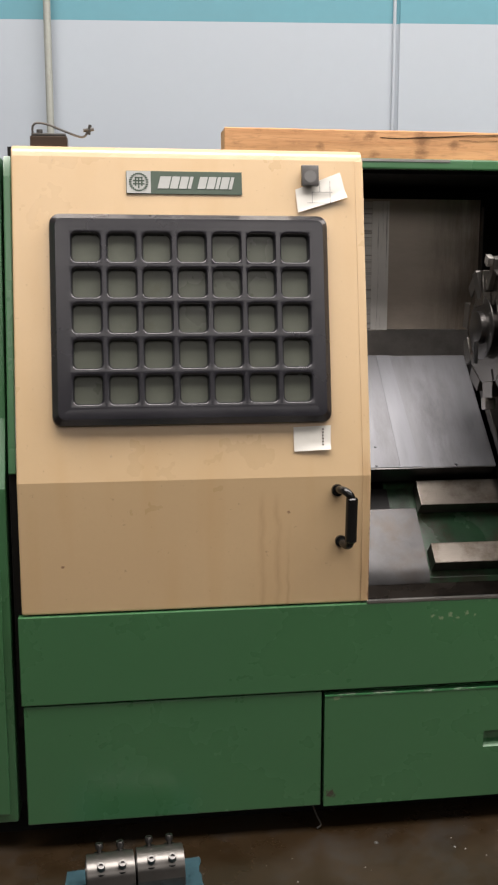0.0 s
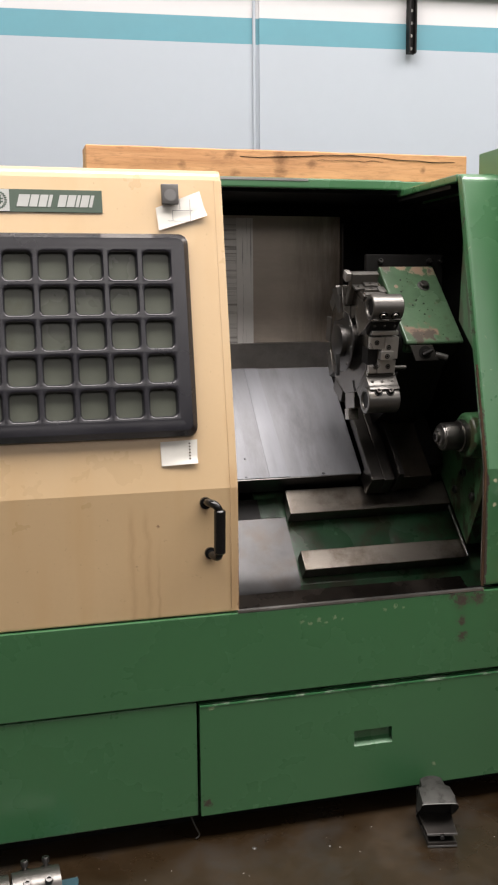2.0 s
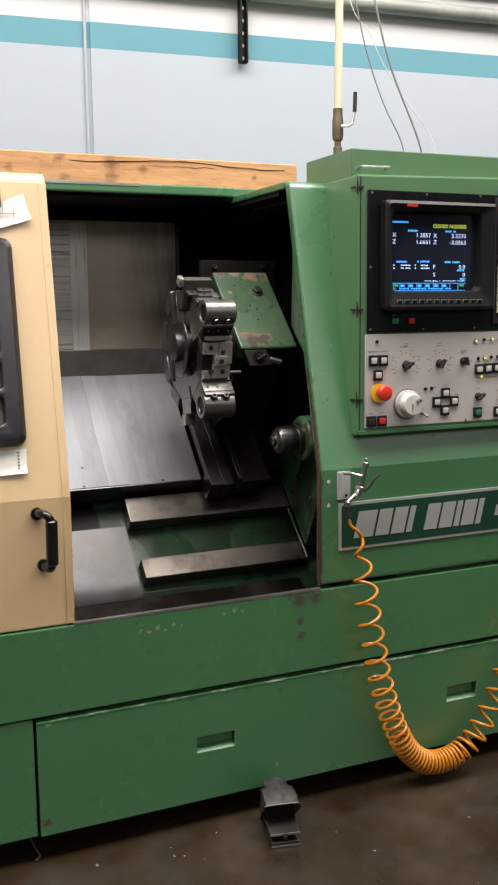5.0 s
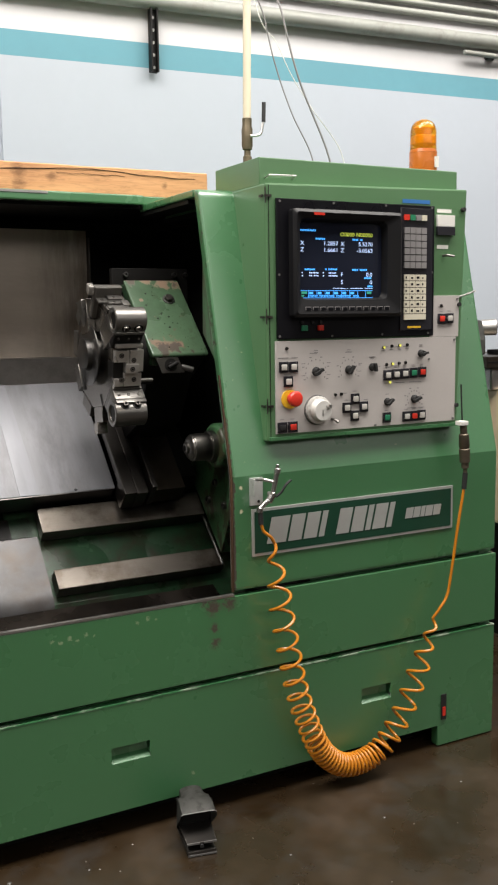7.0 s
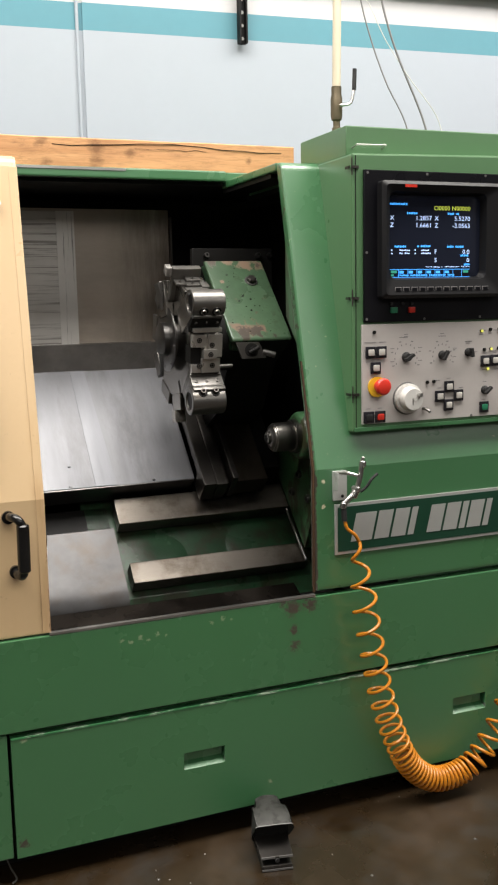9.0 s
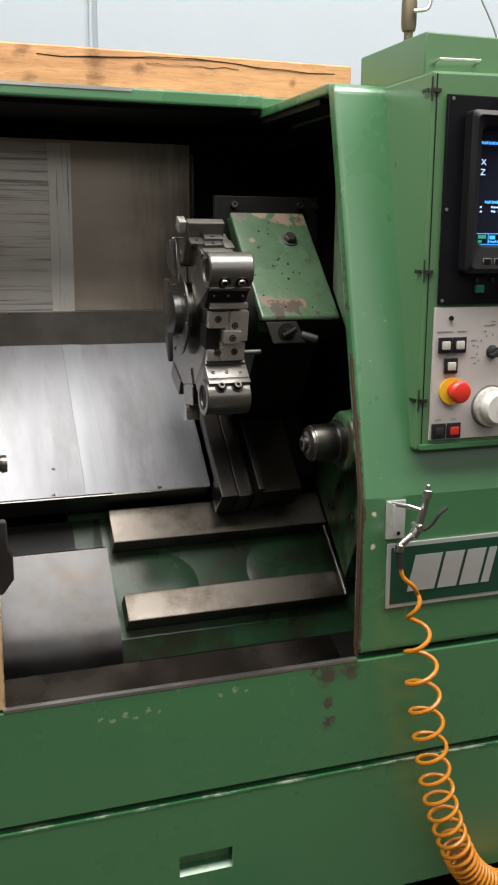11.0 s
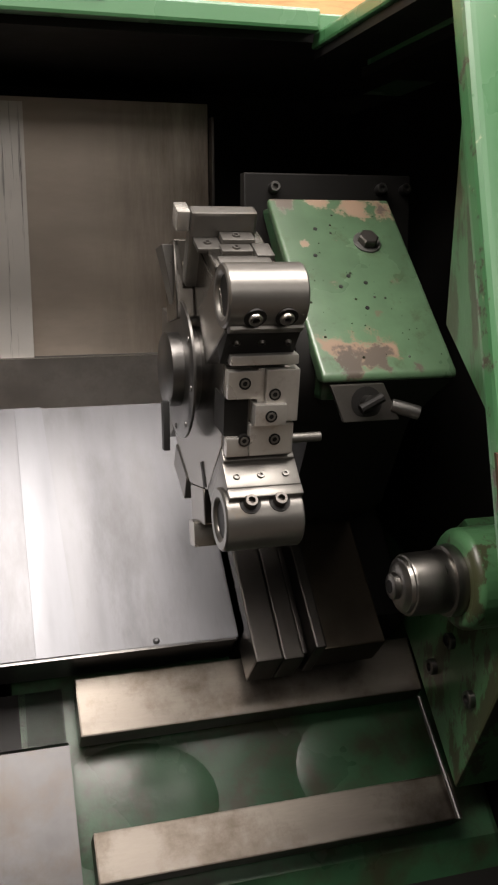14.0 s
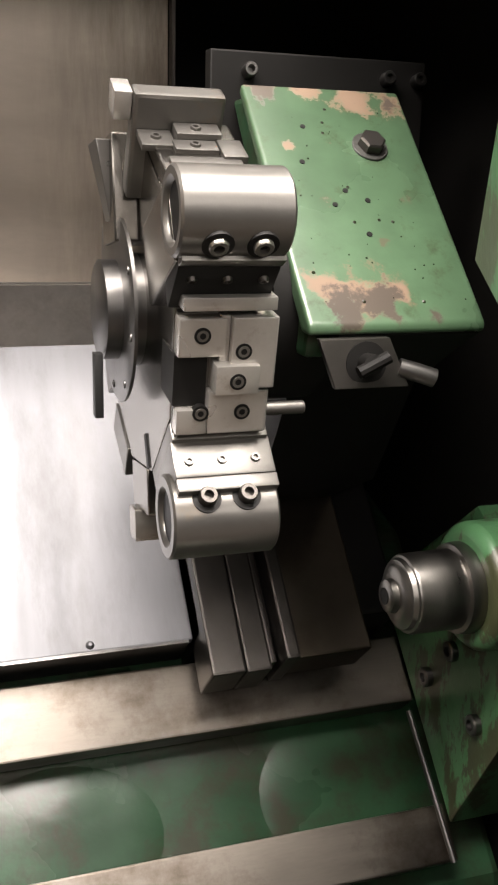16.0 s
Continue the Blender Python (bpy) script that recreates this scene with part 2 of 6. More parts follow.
FLOOR = surface("stained_concrete", (0.0235, 0.0142, 0.0066), 0.31, vary=0.45, grain=25, bump=0.1, stain=(0.026, 0.022, 0.018), stain_at=0.50, stain_width=0.16, stain_scale=5.0, rough_vary=0.22)
CREAM = surface("cream_cabinet_paint", (0.70, 0.54, 0.37), 0.45, vary=0.06, stain=(0.35, 0.22, 0.1), stain_at=0.72)
GREY = surface("grey_panel_paint", (0.46, 0.43, 0.41), 0.45, vary=0.05, grain=120, bump=0.02)
IRON = surface("grey_cast_iron", (0.19, 0.187, 0.182), 0.42, 0.5, vary=0.25, grain=60, bump=0.2)
ALU = surface("aluminium", (0.55, 0.54, 0.52), 0.4, 1.0, vary=0.1)
GALV = surface("galvanised_pipe", (0.33, 0.34, 0.31), 0.6, 0.2, vary=0.15, grain=60, stain=(0.20, 0.19, 0.16), stain_at=0.55, stain_width=0.2)
WHITE = surface("white_plastic", (0.72, 0.71, 0.67), 0.45, vary=0.04)
PAPER = surface("soiled_paper", (0.78, 0.76, 0.70), 0.8, vary=0.05, stain=(0.5, 0.38, 0.22), stain_at=0.72, bump=0.1)
IVORY = surface("ivory_pipe", (0.66, 0.58, 0.44), 0.5, vary=0.08)
RED = surface("red_plastic", (0.62, 0.035, 0.02), 0.35, vary=0.08)
YELLOW = surface("yellow_plastic", (0.75, 0.45, 0.03), 0.4, vary=0.05)
GREEN_KEY = surface("green_button", (0.02, 0.20, 0.10), 0.35, vary=0.05)
KEYCAP = surface("keycap_grey", (0.22, 0.21, 0.21), 0.5, vary=0.08)
KEY_IVORY = surface("keycap_ivory", (0.62, 0.58, 0.46), 0.5, vary=0.06)
ORANGE = surface("orange_hose", (0.47, 0.165, 0.010), 0.3, vary=0.1, bump=0.02)
BLUE = surface("blue_tape", (0.03, 0.16, 0.42), 0.5, vary=0.1)
TEAL_RAG = surface("blue_shop_rag", (0.05, 0.13, 0.16), 0.9, vary=0.3, grain=60, bump=0.5)
PLATE_GREEN = surface("dark_green_plate", (0.008, 0.045, 0.025), 0.35, vary=0.1)
PLATE_OLD = surface("grey_green_plate", (0.07, 0.10, 0.075), 0.4, vary=0.1)
SILVER = surface("silver_print", (0.52, 0.53, 0.51), 0.35, 0.5, vary=0.08)
DISC = surface("polished_disc_steel", (0.27, 0.255, 0.235), 0.24, 1.0, vary=0.18, grain=90, bump=0.03, stain=(0.12, 0.10, 0.075), stain_at=0.58, stain_width=0.2, stain_scale=20.0, rough_vary=0.08)
QUILL = surface("quill_steel", (0.24, 0.228, 0.212), 0.30, 1.0, vary=0.15, grain=120, bump=0.04, stretch=(8, 1, 1))
CHROME = surface("worn_chrome", (0.48, 0.47, 0.45), 0.22, 1.0, vary=0.2, grain=90, bump=0.04)
CAP_IVORY = surface("button_cap_ivory", (0.50, 0.48, 0.44), 0.4, vary=0.1)
WORN_EDGE = surface("chipped_green_edge", (0.046, 0.186, 0.073), 0.35, vary=0.1, grain=90, bump=0.1, stain=(0.42, 0.50, 0.40), stain_at=0.50, stain_width=0.06, stain_scale=22.0, stain_stretch=(0.5, 1, 1))
SLIDE = surface("oily_slide_plate", (0.095, 0.079, 0.062), 0.4, 0.9, vary=0.3, grain=40, bump=0.04, stain=(0.05, 0.038, 0.026), stain_at=0.5, stain_width=0.2)
BRASS = surface("brass", (0.14, 0.115, 0.085), 0.5, 0.8, vary=0.2)
SCREEN = surface("screen_glass", (0.014, 0.017, 0.03), 0.12, vary=0.05, bump=0.0)
CYAN = glow("cyan_phosphor", (0.04, 0.28, 0.75), 1.1)
PALE = glow("white_phosphor", (0.42, 0.55, 0.85), 0.9)
LIME = glow("yellow_phosphor", (0.5, 0.6, 0.08), 0.7)
LED = glow("lamp_yellow", (0.6, 0.6, 0.1), 0.6)


def wood():
    m, nt, p = shader("pine_beam")
    streak = noise_node(nt, 9.0, 6, 0.6, stretch=(0.35, 6, 9))
    knots = noise_node(nt, 5.5, 2, 0.5, stretch=(1.0, 1.5, 2.2))
    c = mixed(nt, ramp(nt, streak, 0.3, 0.75), (0.62, 0.335, 0.155), (0.47, 0.225, 0.095))
    c = mixed(nt, ramp(nt, knots, 0.54, 0.80, 0, 0.55), c, (0.30, 0.14, 0.06))
    marks = spots(nt, [(x, 0.605, z, q) for x, z, q in ((0.245, 1.728, 0.030), (0.252, 1.676, 0.022), (0.389, 1.72, 0.034), (0.392, 1.69, 0.026), (0.388, 1.668, 0.03), (0.486, 1.708, 0.022), (0.10, 1.70, 0.018), (0.84, 1.70, 0.016))])
    c = mixed(nt, ramp(nt, calc(nt, "ADD", marks, ramp(nt, noise_node(nt, 26.0, 6, 0.7, stretch=(0.7, 1, 1.6)), 0.3, 0.7, -0.75, 0.5)), 0.05, 0.85, 0, 0.8), c, (0.17, 0.075, 0.030))
    c = mixed(nt, ramp(nt, noise_node(nt, 70.0, 3, 0.5, stretch=(0.4, 4, 4)), 0.5, 0.8, 0, 0.5), c, (0.22, 0.10, 0.045))
    nt.links.new(c, p.inputs["Base Color"])
    p.inputs["Roughness"].default_value = 0.75
    b = nt.nodes.new("ShaderNodeBump")
    b.inputs["Strength"].default_value, b.inputs["Distance"].default_value = 0.3, 0.003
    nt.links.new(streak, b.inputs["Height"])
    nt.links.new(b.outputs["Normal"], p.inputs["Normal"])
    return m


def amber():
    m, nt, p = shader("amber_lens")
    p.inputs["Base Color"].default_value = (0.95, 0.42, 0.02, 1)
    p.inputs["Roughness"].default_value = 0.12
    p.inputs["Transmission Weight"].default_value = 0.85
    p.inputs["IOR"].default_value = 1.45
    return m


WOOD, AMBER = wood(), amber()


# ---- shapes ----
def box(bm, x0, x1, y0, y1, z0, z1, m=None):
    vs = [bm.verts.new((x, y, z)) for x in (x0, x1) for y in (y0, y1) for z in (z0, z1)]
    if m is not None:
        for v in vs:
            v.co = m @ v.co
    for f in ((0, 1, 3, 2), (4, 6, 7, 5), (0, 4, 5, 1), (2, 3, 7, 6), (0, 2, 6, 4), (1, 5, 7, 3)):
        bm.faces.new([vs[k] for k in f])


def prism(bm, pts, x0, x1, x0s=None, x1s=None):
    """A profile of (y, z) points drawn out along x."""
    a = [bm.verts.new((x0s[k] if x0s else x0, y, z)) for k, (y, z) in enumerate(pts)]
    b = [bm.verts.new((x1s[k] if x1s else x1, y, z)) for k, (y, z) in enumerate(pts)]
    n = len(pts)
    bm.faces.new(a)
    bm.faces.new(b[::-1])
    for k in range(n):
        bm.faces.new((a[k], b[k], b[(k + 1) % n], a[(k + 1) % n]))


def ring(p, axis, r, n, phase=0.0):
    axis = Vector(axis).normalized()
    u = axis.orthogonal().normalized()
    w = axis.cross(u)
    return [Vector(p) + r * (math.cos(t) * u + math.sin(t) * w) for t in (phase + 2 * math.pi * k / n for k in range(n))]


def turned(bm, p0, p1, stations, n=28):
    """A turned body from p0 to p1; stations are (share of the way, radius)."""
    p0, p1 = Vector(p0), Vector(p1)
    rows = [[bm.verts.new(c) for c in ring(p0 + (p1 - p0) * s, p1 - p0, r, n)] for s, r in stations]
    for a, b in zip(rows, rows[1:]):
        for k in range(n):
            bm.faces.new((a[k], a[(k + 1) % n], b[(k + 1) % n], b[k]))
    bm.faces.new(rows[0][::-1])
    bm.faces.new(rows[-1])


def cyl(bm, p0, p1, r, n=20, edge=0.0):
    length = max(1e-6, (Vector(p1) - Vector(p0)).length)
    e = min(0.4, edge / length)
    turned(bm, p0, p1, [(0, r - edge), (e, r), (1 - e, r), (1, r - edge)] if edge else [(0, r), (1, r)], n)


def tube(bm, pts, r, n=8):
    pts = [Vector(p) for p in pts]
    u, rows = None, []
    for k, p in enumerate(pts):
        d = (pts[min(k + 1, len(pts) - 1)] - pts[max(k - 1, 0)]).normalized()
        u = d.orthogonal().normalized() if u is None else (u - d * u.dot(d)).normalized()
        w = d.cross(u)
        rows.append([bm.verts.new(p + r * (math.cos(2 * math.pi * i / n) * u + math.sin(2 * math.pi * i / n) * w)) for i in range(n)])
    for a, b in zip(rows, rows[1:]):
        for k in range(n):
            bm.faces.new((a[k], a[(k + 1) % n], b[(k + 1) % n], b[k]))
    bm.faces.new(rows[0][::-1])
    bm.faces.new(rows[-1])


def curve_points(ctrl, steps=8):
    """A smooth line through some points."""
    c = [Vector(p) for p in ctrl]
    c = [2 * c[0] - c[1], *c, 2 * c[-1] - c[-2]]
    out = []
    for a, b, d, e in zip(c, c[1:], c[2:], c[3:]):
        for k in range(steps):
            t = k / steps
            out.append(0.5 * (2 * b + (d - a) * t + (2 * a - 5 * b + 4 * d - e) * t * t + (3 * b - a - 3 * d + e) * t ** 3))
    return [*out, c[-2]]


def soften(bm, width, segments=2, angle=30):
    bmesh.ops.recalc_face_normals(bm, faces=bm.faces[:])
    edges = [e for e in bm.edges if len(e.link_faces) == 2 and e.calc_face_angle(0) > radians(angle)]
    bmesh.ops.bevel(bm, geom=edges, offset=width, segments=segments, affect="EDGES", profile=0.6, clamp_overlap=True)


def mesh_of(name, bm, mat, flat=False):
    """flat: broad faces stay flat beside their rounded edges."""
    bmesh.ops.recalc_face_normals(bm, faces=bm.faces[:])
    for f in bm.faces:
        f.smooth = not (flat and f.calc_area() > 0.0008)
    for e in bm.edges:
        if len(e.link_faces) == 2:
            turn = e.calc_face_angle(0)
            e.smooth = turn < radians(32)
    me = bpy.data.meshes.new(name)
    bm.to_mesh(me)
    bm.free()
    me.materials.append(mat)
    return me



def thing(name, at, label, category, group="", kind=""):
    ob = new(name)
    ob.empty_display_size = 0.05
    ob.location = at
    return tagged(ob, label, category, group, kind)


def home(ob):
    """The place at which an object's own frame stands."""
    m = Matrix.Translation(ob.location) if ob.type == "EMPTY" else Matrix.Identity(4)
    return m


def islands(bm):
    """Splits a bmesh into one for each loose piece."""
    seen, out = set(), []
    for v in bm.verts:
        if v in seen:
            continue
        stack, group = [v], []
        seen.add(v)
        while stack:
            w = stack.pop()
            group.append(w)
            for e in w.link_edges:
                o = e.other_vert(w)
                if o not in seen:
                    seen.add(o)
                    stack.append(o)
        piece = bmesh.new()
        twin = {w: piece.verts.new(w.co) for w in group}
        for f in {f for w in group for f in w.link_faces}:
            piece.faces.new([twin[w] for w in f.verts])
        out.append(piece)
    bm.free()
    return out


def pieces(name, bm, mat, parent, label="", bevel=0.0):
    """Every loose piece as a part of its own."""
    return [part(name, b, mat, parent, label, bevel) for b in islands(bm)]


def part(name, bm, mat, parent, label="", bevel=0.0, segments=2):
    if bevel:
        soften(bm, bevel, segments)
    ob = new(name, mesh_of(name, bm, mat, bevel > 0))
    ob.parent = parent
    ob.matrix_parent_inverse = home(parent).inverted()
    return tagged(ob, label)


def solo(name, bm, mat, label="", category="", group="", kind="", bevel=0.0, segments=2):
    if bevel:
        soften(bm, bevel, segments)
    ob = new(name, mesh_of(name, bm, mat, bevel > 0))
    return tagged(ob, label, category, group, kind)


def B():
    return bmesh.new()


def boxes(*many):
    bm = B()
    for b in many:
        box(bm, *b)
    return bm


# ---- the hall ----
def wall_y(x):
    return 1.40 - 0.085 * (x - 0.5)


WALL_TURN = Matrix.Translation((0.5, 1.40, 0)) @ Matrix.Rotation(-math.atan(0.085), 4, "Z")
bm = B()
box(bm, -7, 9, -14, 2.6, -0.2, 0)
solo("floor", bm, FLOOR, "brown stained polished concrete workshop floor", "floor", kind="structure")
wall = thing("wall_north", (0.5, 1.40, 0), "pale blue painted wall with a teal stripe", "wall", kind="structure")
for nm, z0, z1, mt, lb in (("lower_field", 0, 2.243, WALL, "pale blue-grey paint"), ("stripe", 2.243, 2.334, TEAL, "teal painted stripe"), ("upper_field", 2.334, 4.5, WALL_TOP, "white paint")):
    bm = B()
    box(bm, -6.5, 0.025, 0, 0.2, z0, z1, WALL_TURN)
    box(bm, 0.045, 7.5, -0.006, 0.2, z0, z1, WALL_TURN)
    box(bm, 0.025, 0.045, 0.003, 0.2, z0, z1, WALL_TURN)
    part(nm, bm, mt, wall, lb)
for nm, b in (("wall_west", (-6.2, -6, -14, 2.4, 0, 4.5)), ("wall_east", (8, 8.2, -14, 2.4, 0, 4.5)), ("wall_south", (-6, 8, -14, -13.8, 0, 4.5))):
    solo(nm, boxes(b), CEILING, "plain grey painted workshop wall", "wall", kind="structure")
solo("ceiling", boxes((-7, 9, -14, 2.6, 4.5, 4.6)), CEILING, "plain grey workshop ceiling", "ceiling", kind="structure")

# ---- the lathe ----
lathe = thing("cnc_lathe", (0.45, 0.5, 0), "green and beige slant-bed turning machine standing on the concrete floor", "lathe")
SLOPE = 0.24


def face_y(z):
    return 0.0 if z < 0.891 else SLOPE * (z - 0.891)


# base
# plinth and body in black: colour for the shadow below and in panel gaps
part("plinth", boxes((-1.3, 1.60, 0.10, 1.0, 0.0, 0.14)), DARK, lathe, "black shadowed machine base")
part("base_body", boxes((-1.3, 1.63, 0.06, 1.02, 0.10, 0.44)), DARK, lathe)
part("lower_panel", boxes((-0.698, -0.004, 0.002, 0.028, 0.07, 0.361)), GREEN, lathe, bevel=0.003)


def pocketed(x0, x1, z0, z1, pockets):
    bm = B()
    xs = sorted({x0, x1, *(v for p in pockets for v in p[:2])})
    for a, b in zip(xs, xs[1:]):
        hole = [p for p in pockets if p[0] == a]
        if hole:
            box(bm, a, b, 0.0, 0.028, z0, hole[0][2])
            box(bm, a, b, 0.0, 0.028, hole[0][3], z1)
        else:
            box(bm, a, b, 0.0, 0.028, z0, z1)
    bmesh.ops.remove_doubles(bm, verts=bm.verts[:], dist=1e-5)
    return bm


part("worn_edge", boxes((0.003, 1.645, -0.0012, 0.012, 0.3485, 0.3522)), WORN_EDGE, lathe, "chipped bare panel edge")
PULLS = [(0.400, 0.503, 0.196, 0.238), (1.152, 1.255, 0.195, 0.240)]
panel = part("lower_panel", pocketed(0.003, 1.645, 0.068, 0.351, PULLS), GREEN, lathe)
for x0, x1, z0, z1 in PULLS:
    bm = B()
    prism(bm, [(0.001, z0), (0.022, z0 + 0.012), (0.026, z1), (0.0285, z1), (0.0285, z0)], x0, x1)
    part("pull_recess", bm, GREEN, panel)
part("corner_foot", boxes((1.430, 1.645, 0.0, 0.03, 0.004, 0.068), (1.61, 1.645, 0.03, 0.9, 0.004, 0.34)), GREEN, lathe, bevel=0.002)
part("apron", boxes((-0.702, 1.645, -0.002, 0.022, 0.366, 0.576)), GREEN, lathe, bevel=0.002)
part("apron_lip", boxes((0.10, 0.748, -0.003, 0.008, 0.5765, 0.583)), ALU, lathe, "worn bare metal lip", bevel=0.001)
part("side_body", boxes((1.60, 1.645, 0.022, 1.0, 0.34, 0.89)), GREEN, lathe)

# left end cover
bm = B()
prism(bm, [(0.02, 0.07), (0.02, 0.868), (0.075, 1.02), (0.16, 1.60), (0.9, 1.60), (0.9, 0.07)], -1.35, -0.7205)
end_cover = part("end_cover", bm, GREEN, lathe, bevel=0.006)
part("access_door", boxes((-1.30, -0.738, 0.010, 0.0195, 0.095, 0.685)), GREEN, end_cover, bevel=0.003)

bm = B()
prism(bm, [(0.026, 0.90), (0.150, 1.555), (0.165, 1.600), (0.30, 1.600), (0.30, 0.90)], -0.7135, -0.6965)
part("left_jamb", bm, GREEN, lathe, bevel=0.003)

# black filler added to darken the gap between end cover and door
part("jamb_gap_shade", boxes((-0.7135, -0.6965, 0.034, 0.30, 0.30, 0.899)), DARK, lathe)

# console core and the sloping front
part("console_core", boxes((1.001, 1.60, 0.03, 0.60, 0.50, 0.89), (1.001, 1.60, 0.22, 0.60, 0.89, 1.60)), GREEN, lathe)
# jamb of the opening
bm = B()
prism(bm, [(0.0, 0.588), (0.0, 0.891), (face_y(1.625), 1.625), (face_y(1.64) + 0.012, 1.637), (face_y(1.64) + 0.032, 1.637), (0.030, 0.888), (0.030, 0.588)], 0.752, 1.645)
jamb = part("sloping_front", bm, GREEN_JAMB, lathe, bevel=0.010, segments=3)
bm = B()
prism(bm, [(0.004, 0.586), (0.004, 0.892), (face_y(1.15) + 0.004, 1.15), (face_y(1.15) + 0.008, 1.15), (0.010, 0.888), (0.012, 0.586)], 0.7475, 0.7515)
part("rust_strip", bm, RUST, jamb, "brown rusted edge strip")

# gusset plate behind the jamb
bm = B()
front = [bm.verts.new(v) for v in ((0.758, 0.172, 1.500), (0.815, 0.300, 1.256), (0.757, 0.098, 1.180), (0.7545, 0.130, 1.320))]
rear = [bm.verts.new(v.co + Vector((0.004, -0.0015, 0))) for v in front]
bm.faces.new(front)
bm.faces.new(rear[::-1])
for k in range(4):
    bm.faces.new((front[k], rear[k], rear[(k + 1) % 4], front[(k + 1) % 4]))
part("gusset_plate", bm, GREEN_TAIL, lathe, "green gusset plate with rust spots")

# roof, lintel and top rail of the opening
part("roof_plate", boxes((-0.72, 1.60, 0.585, 1.05, 1.640, 1.664)), GREEN, lathe, bevel=0.003)
part("lintel", boxes((-0.70, 0.752, 0.560, 0.584, 1.635, 1.664)), GREEN, lathe, "green lintel with a scraped bright edge", bevel=0.005)
part("top_rail", boxes((0.752, 0.83, 0.21, 0.60, 1.618, 1.638)), GREEN, lathe, bevel=0.004)
part("console_roof", boxes((0.8305, 1.60, 0.21, 0.584, 1.60, 1.64)), GREEN, lathe)
# near-black sheets and walls: the cavity's shade is in their colour
part("rail_shade_sheet", boxes((0.758, 0.8295, 0.2565, 0.602, 1.606, 1.6172)), DARK, lathe)
part("rail_shade_sheet", boxes((0.8305, 0.984, 0.205, 0.604, 1.586, 1.5992)), DARK, lathe)
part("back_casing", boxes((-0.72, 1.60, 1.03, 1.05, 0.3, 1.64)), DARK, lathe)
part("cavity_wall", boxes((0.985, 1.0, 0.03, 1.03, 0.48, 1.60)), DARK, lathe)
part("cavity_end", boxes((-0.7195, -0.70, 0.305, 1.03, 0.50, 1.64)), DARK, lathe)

# sliding door
DS = 0.19


def door_at(x, z, out=0.0):
    """A point on the door's sloping upper front."""
    return Vector((x, 0.005 + DS * (z - 0.882) - 0.982 * out, z + 0.187 * out))


bm = B()
front = [(0.005, 0.5795), (0.005, 0.882), (0.141, 1.598), (0.146, 1.612), (0.158, 1.621), (0.175, 1.624)]
back = [(0.24, 1.624), (0.24, 1.600), (0.175, 1.596), (0.035, 0.882), (0.035, 0.5795)]
prism(bm, front + back, -0.694, 0.104)
door = part("sliding_door", bm, BEIGE, lathe, "beige painted sliding door, partly open", bevel=0.005, segments=3)


bm = B()
prism(bm, [(0.0035, 0.582), (0.0035, 0.882), (0.1395, 1.598), (0.142, 1.598), (0.006, 0.882), (0.006, 0.582)], 0.086, 0.1045)
part("edge_strip", bm, BEIGE, door, bevel=0.0008)


def rounded(cx, cz, w, h, r, n=4):
    out = []
    for sx, sz, a in ((1, 1, 0), (-1, 1, 90), (-1, -1, 180), (1, -1, 270)):
        for k in range(n + 1):
            t = radians(a + 90 * k / n)
            out.append((cx + sx * (w / 2 - r) + r * math.cos(t), cz + sz * (h / 2 - r) + r * math.sin(t)))
    return out


def squared(cx, cz, w, h, n=4):
    """The outline of a rectangle with as many points as rounded()."""
    out = []
    for sx, sz in ((1, 1), (-1, 1), (-1, -1), (1, -1)):
        for k in range(n + 1):
            t = k / n
            if sx * sz > 0:
                p = (cx + sx * w / 2, cz + sz * h / 2 * (2 * t if t < 0.5 else 1)) if t < 0.5 else (cx + sx * w / 2 * (2 - 2 * t), cz + sz * h / 2)
            else:
                p = (cx + sx * w / 2 * 2 * t, cz + sz * h / 2) if t < 0.5 else (cx + sx * w / 2, cz + sz * h / 2 * (2 - 2 * t))
            out.append(p)
    return out


def loops(bm, outlines, place):
    """Bands between outlines, each a list of (x, z) with its height over the face."""
    rows = [[bm.verts.new(place(x, z, h)) for x, z in pts] for pts, h in outlines]
    for a, b in zip(rows, rows[1:]):
        for k in range(len(a)):
            bm.faces.new((a[k], a[(k + 1) % len(a)], b[(k + 1) % len(a)], b[k]))
    return rows


WX0, WX1, WZ0, WZ1 = -0.614, 0.016, 1.003, 1.470
CELLS = [(-0.533 + 0.0782 * i, 1.0815 + 0.0778 * j) for j in range(5) for i in range(7)]
bm = B()
gx, gz = -0.533 + 0.0782 * 3, 1.0815 + 0.0778 * 2
gw, gh = 0.0782 * 7, 0.0778 * 5
wx, wz = (WX0 + WX1) / 2, (WZ0 + WZ1) / 2
loops(bm, [(rounded(wx, wz, WX1 - WX0, WZ1 - WZ0, 0.022), 0.0005), (rounded(wx, wz, WX1 - WX0 - 0.004, WZ1 - WZ0 - 0.004, 0.022), 0.012),
           (rounded(wx, wz, WX1 - WX0 - 0.03, WZ1 - WZ0 - 0.03, 0.015), 0.026), (rounded(gx, gz, gw + 0.012, gh + 0.012, 0.004), 0.027), (squared(gx, gz, gw, gh), 0.026)], door_at)
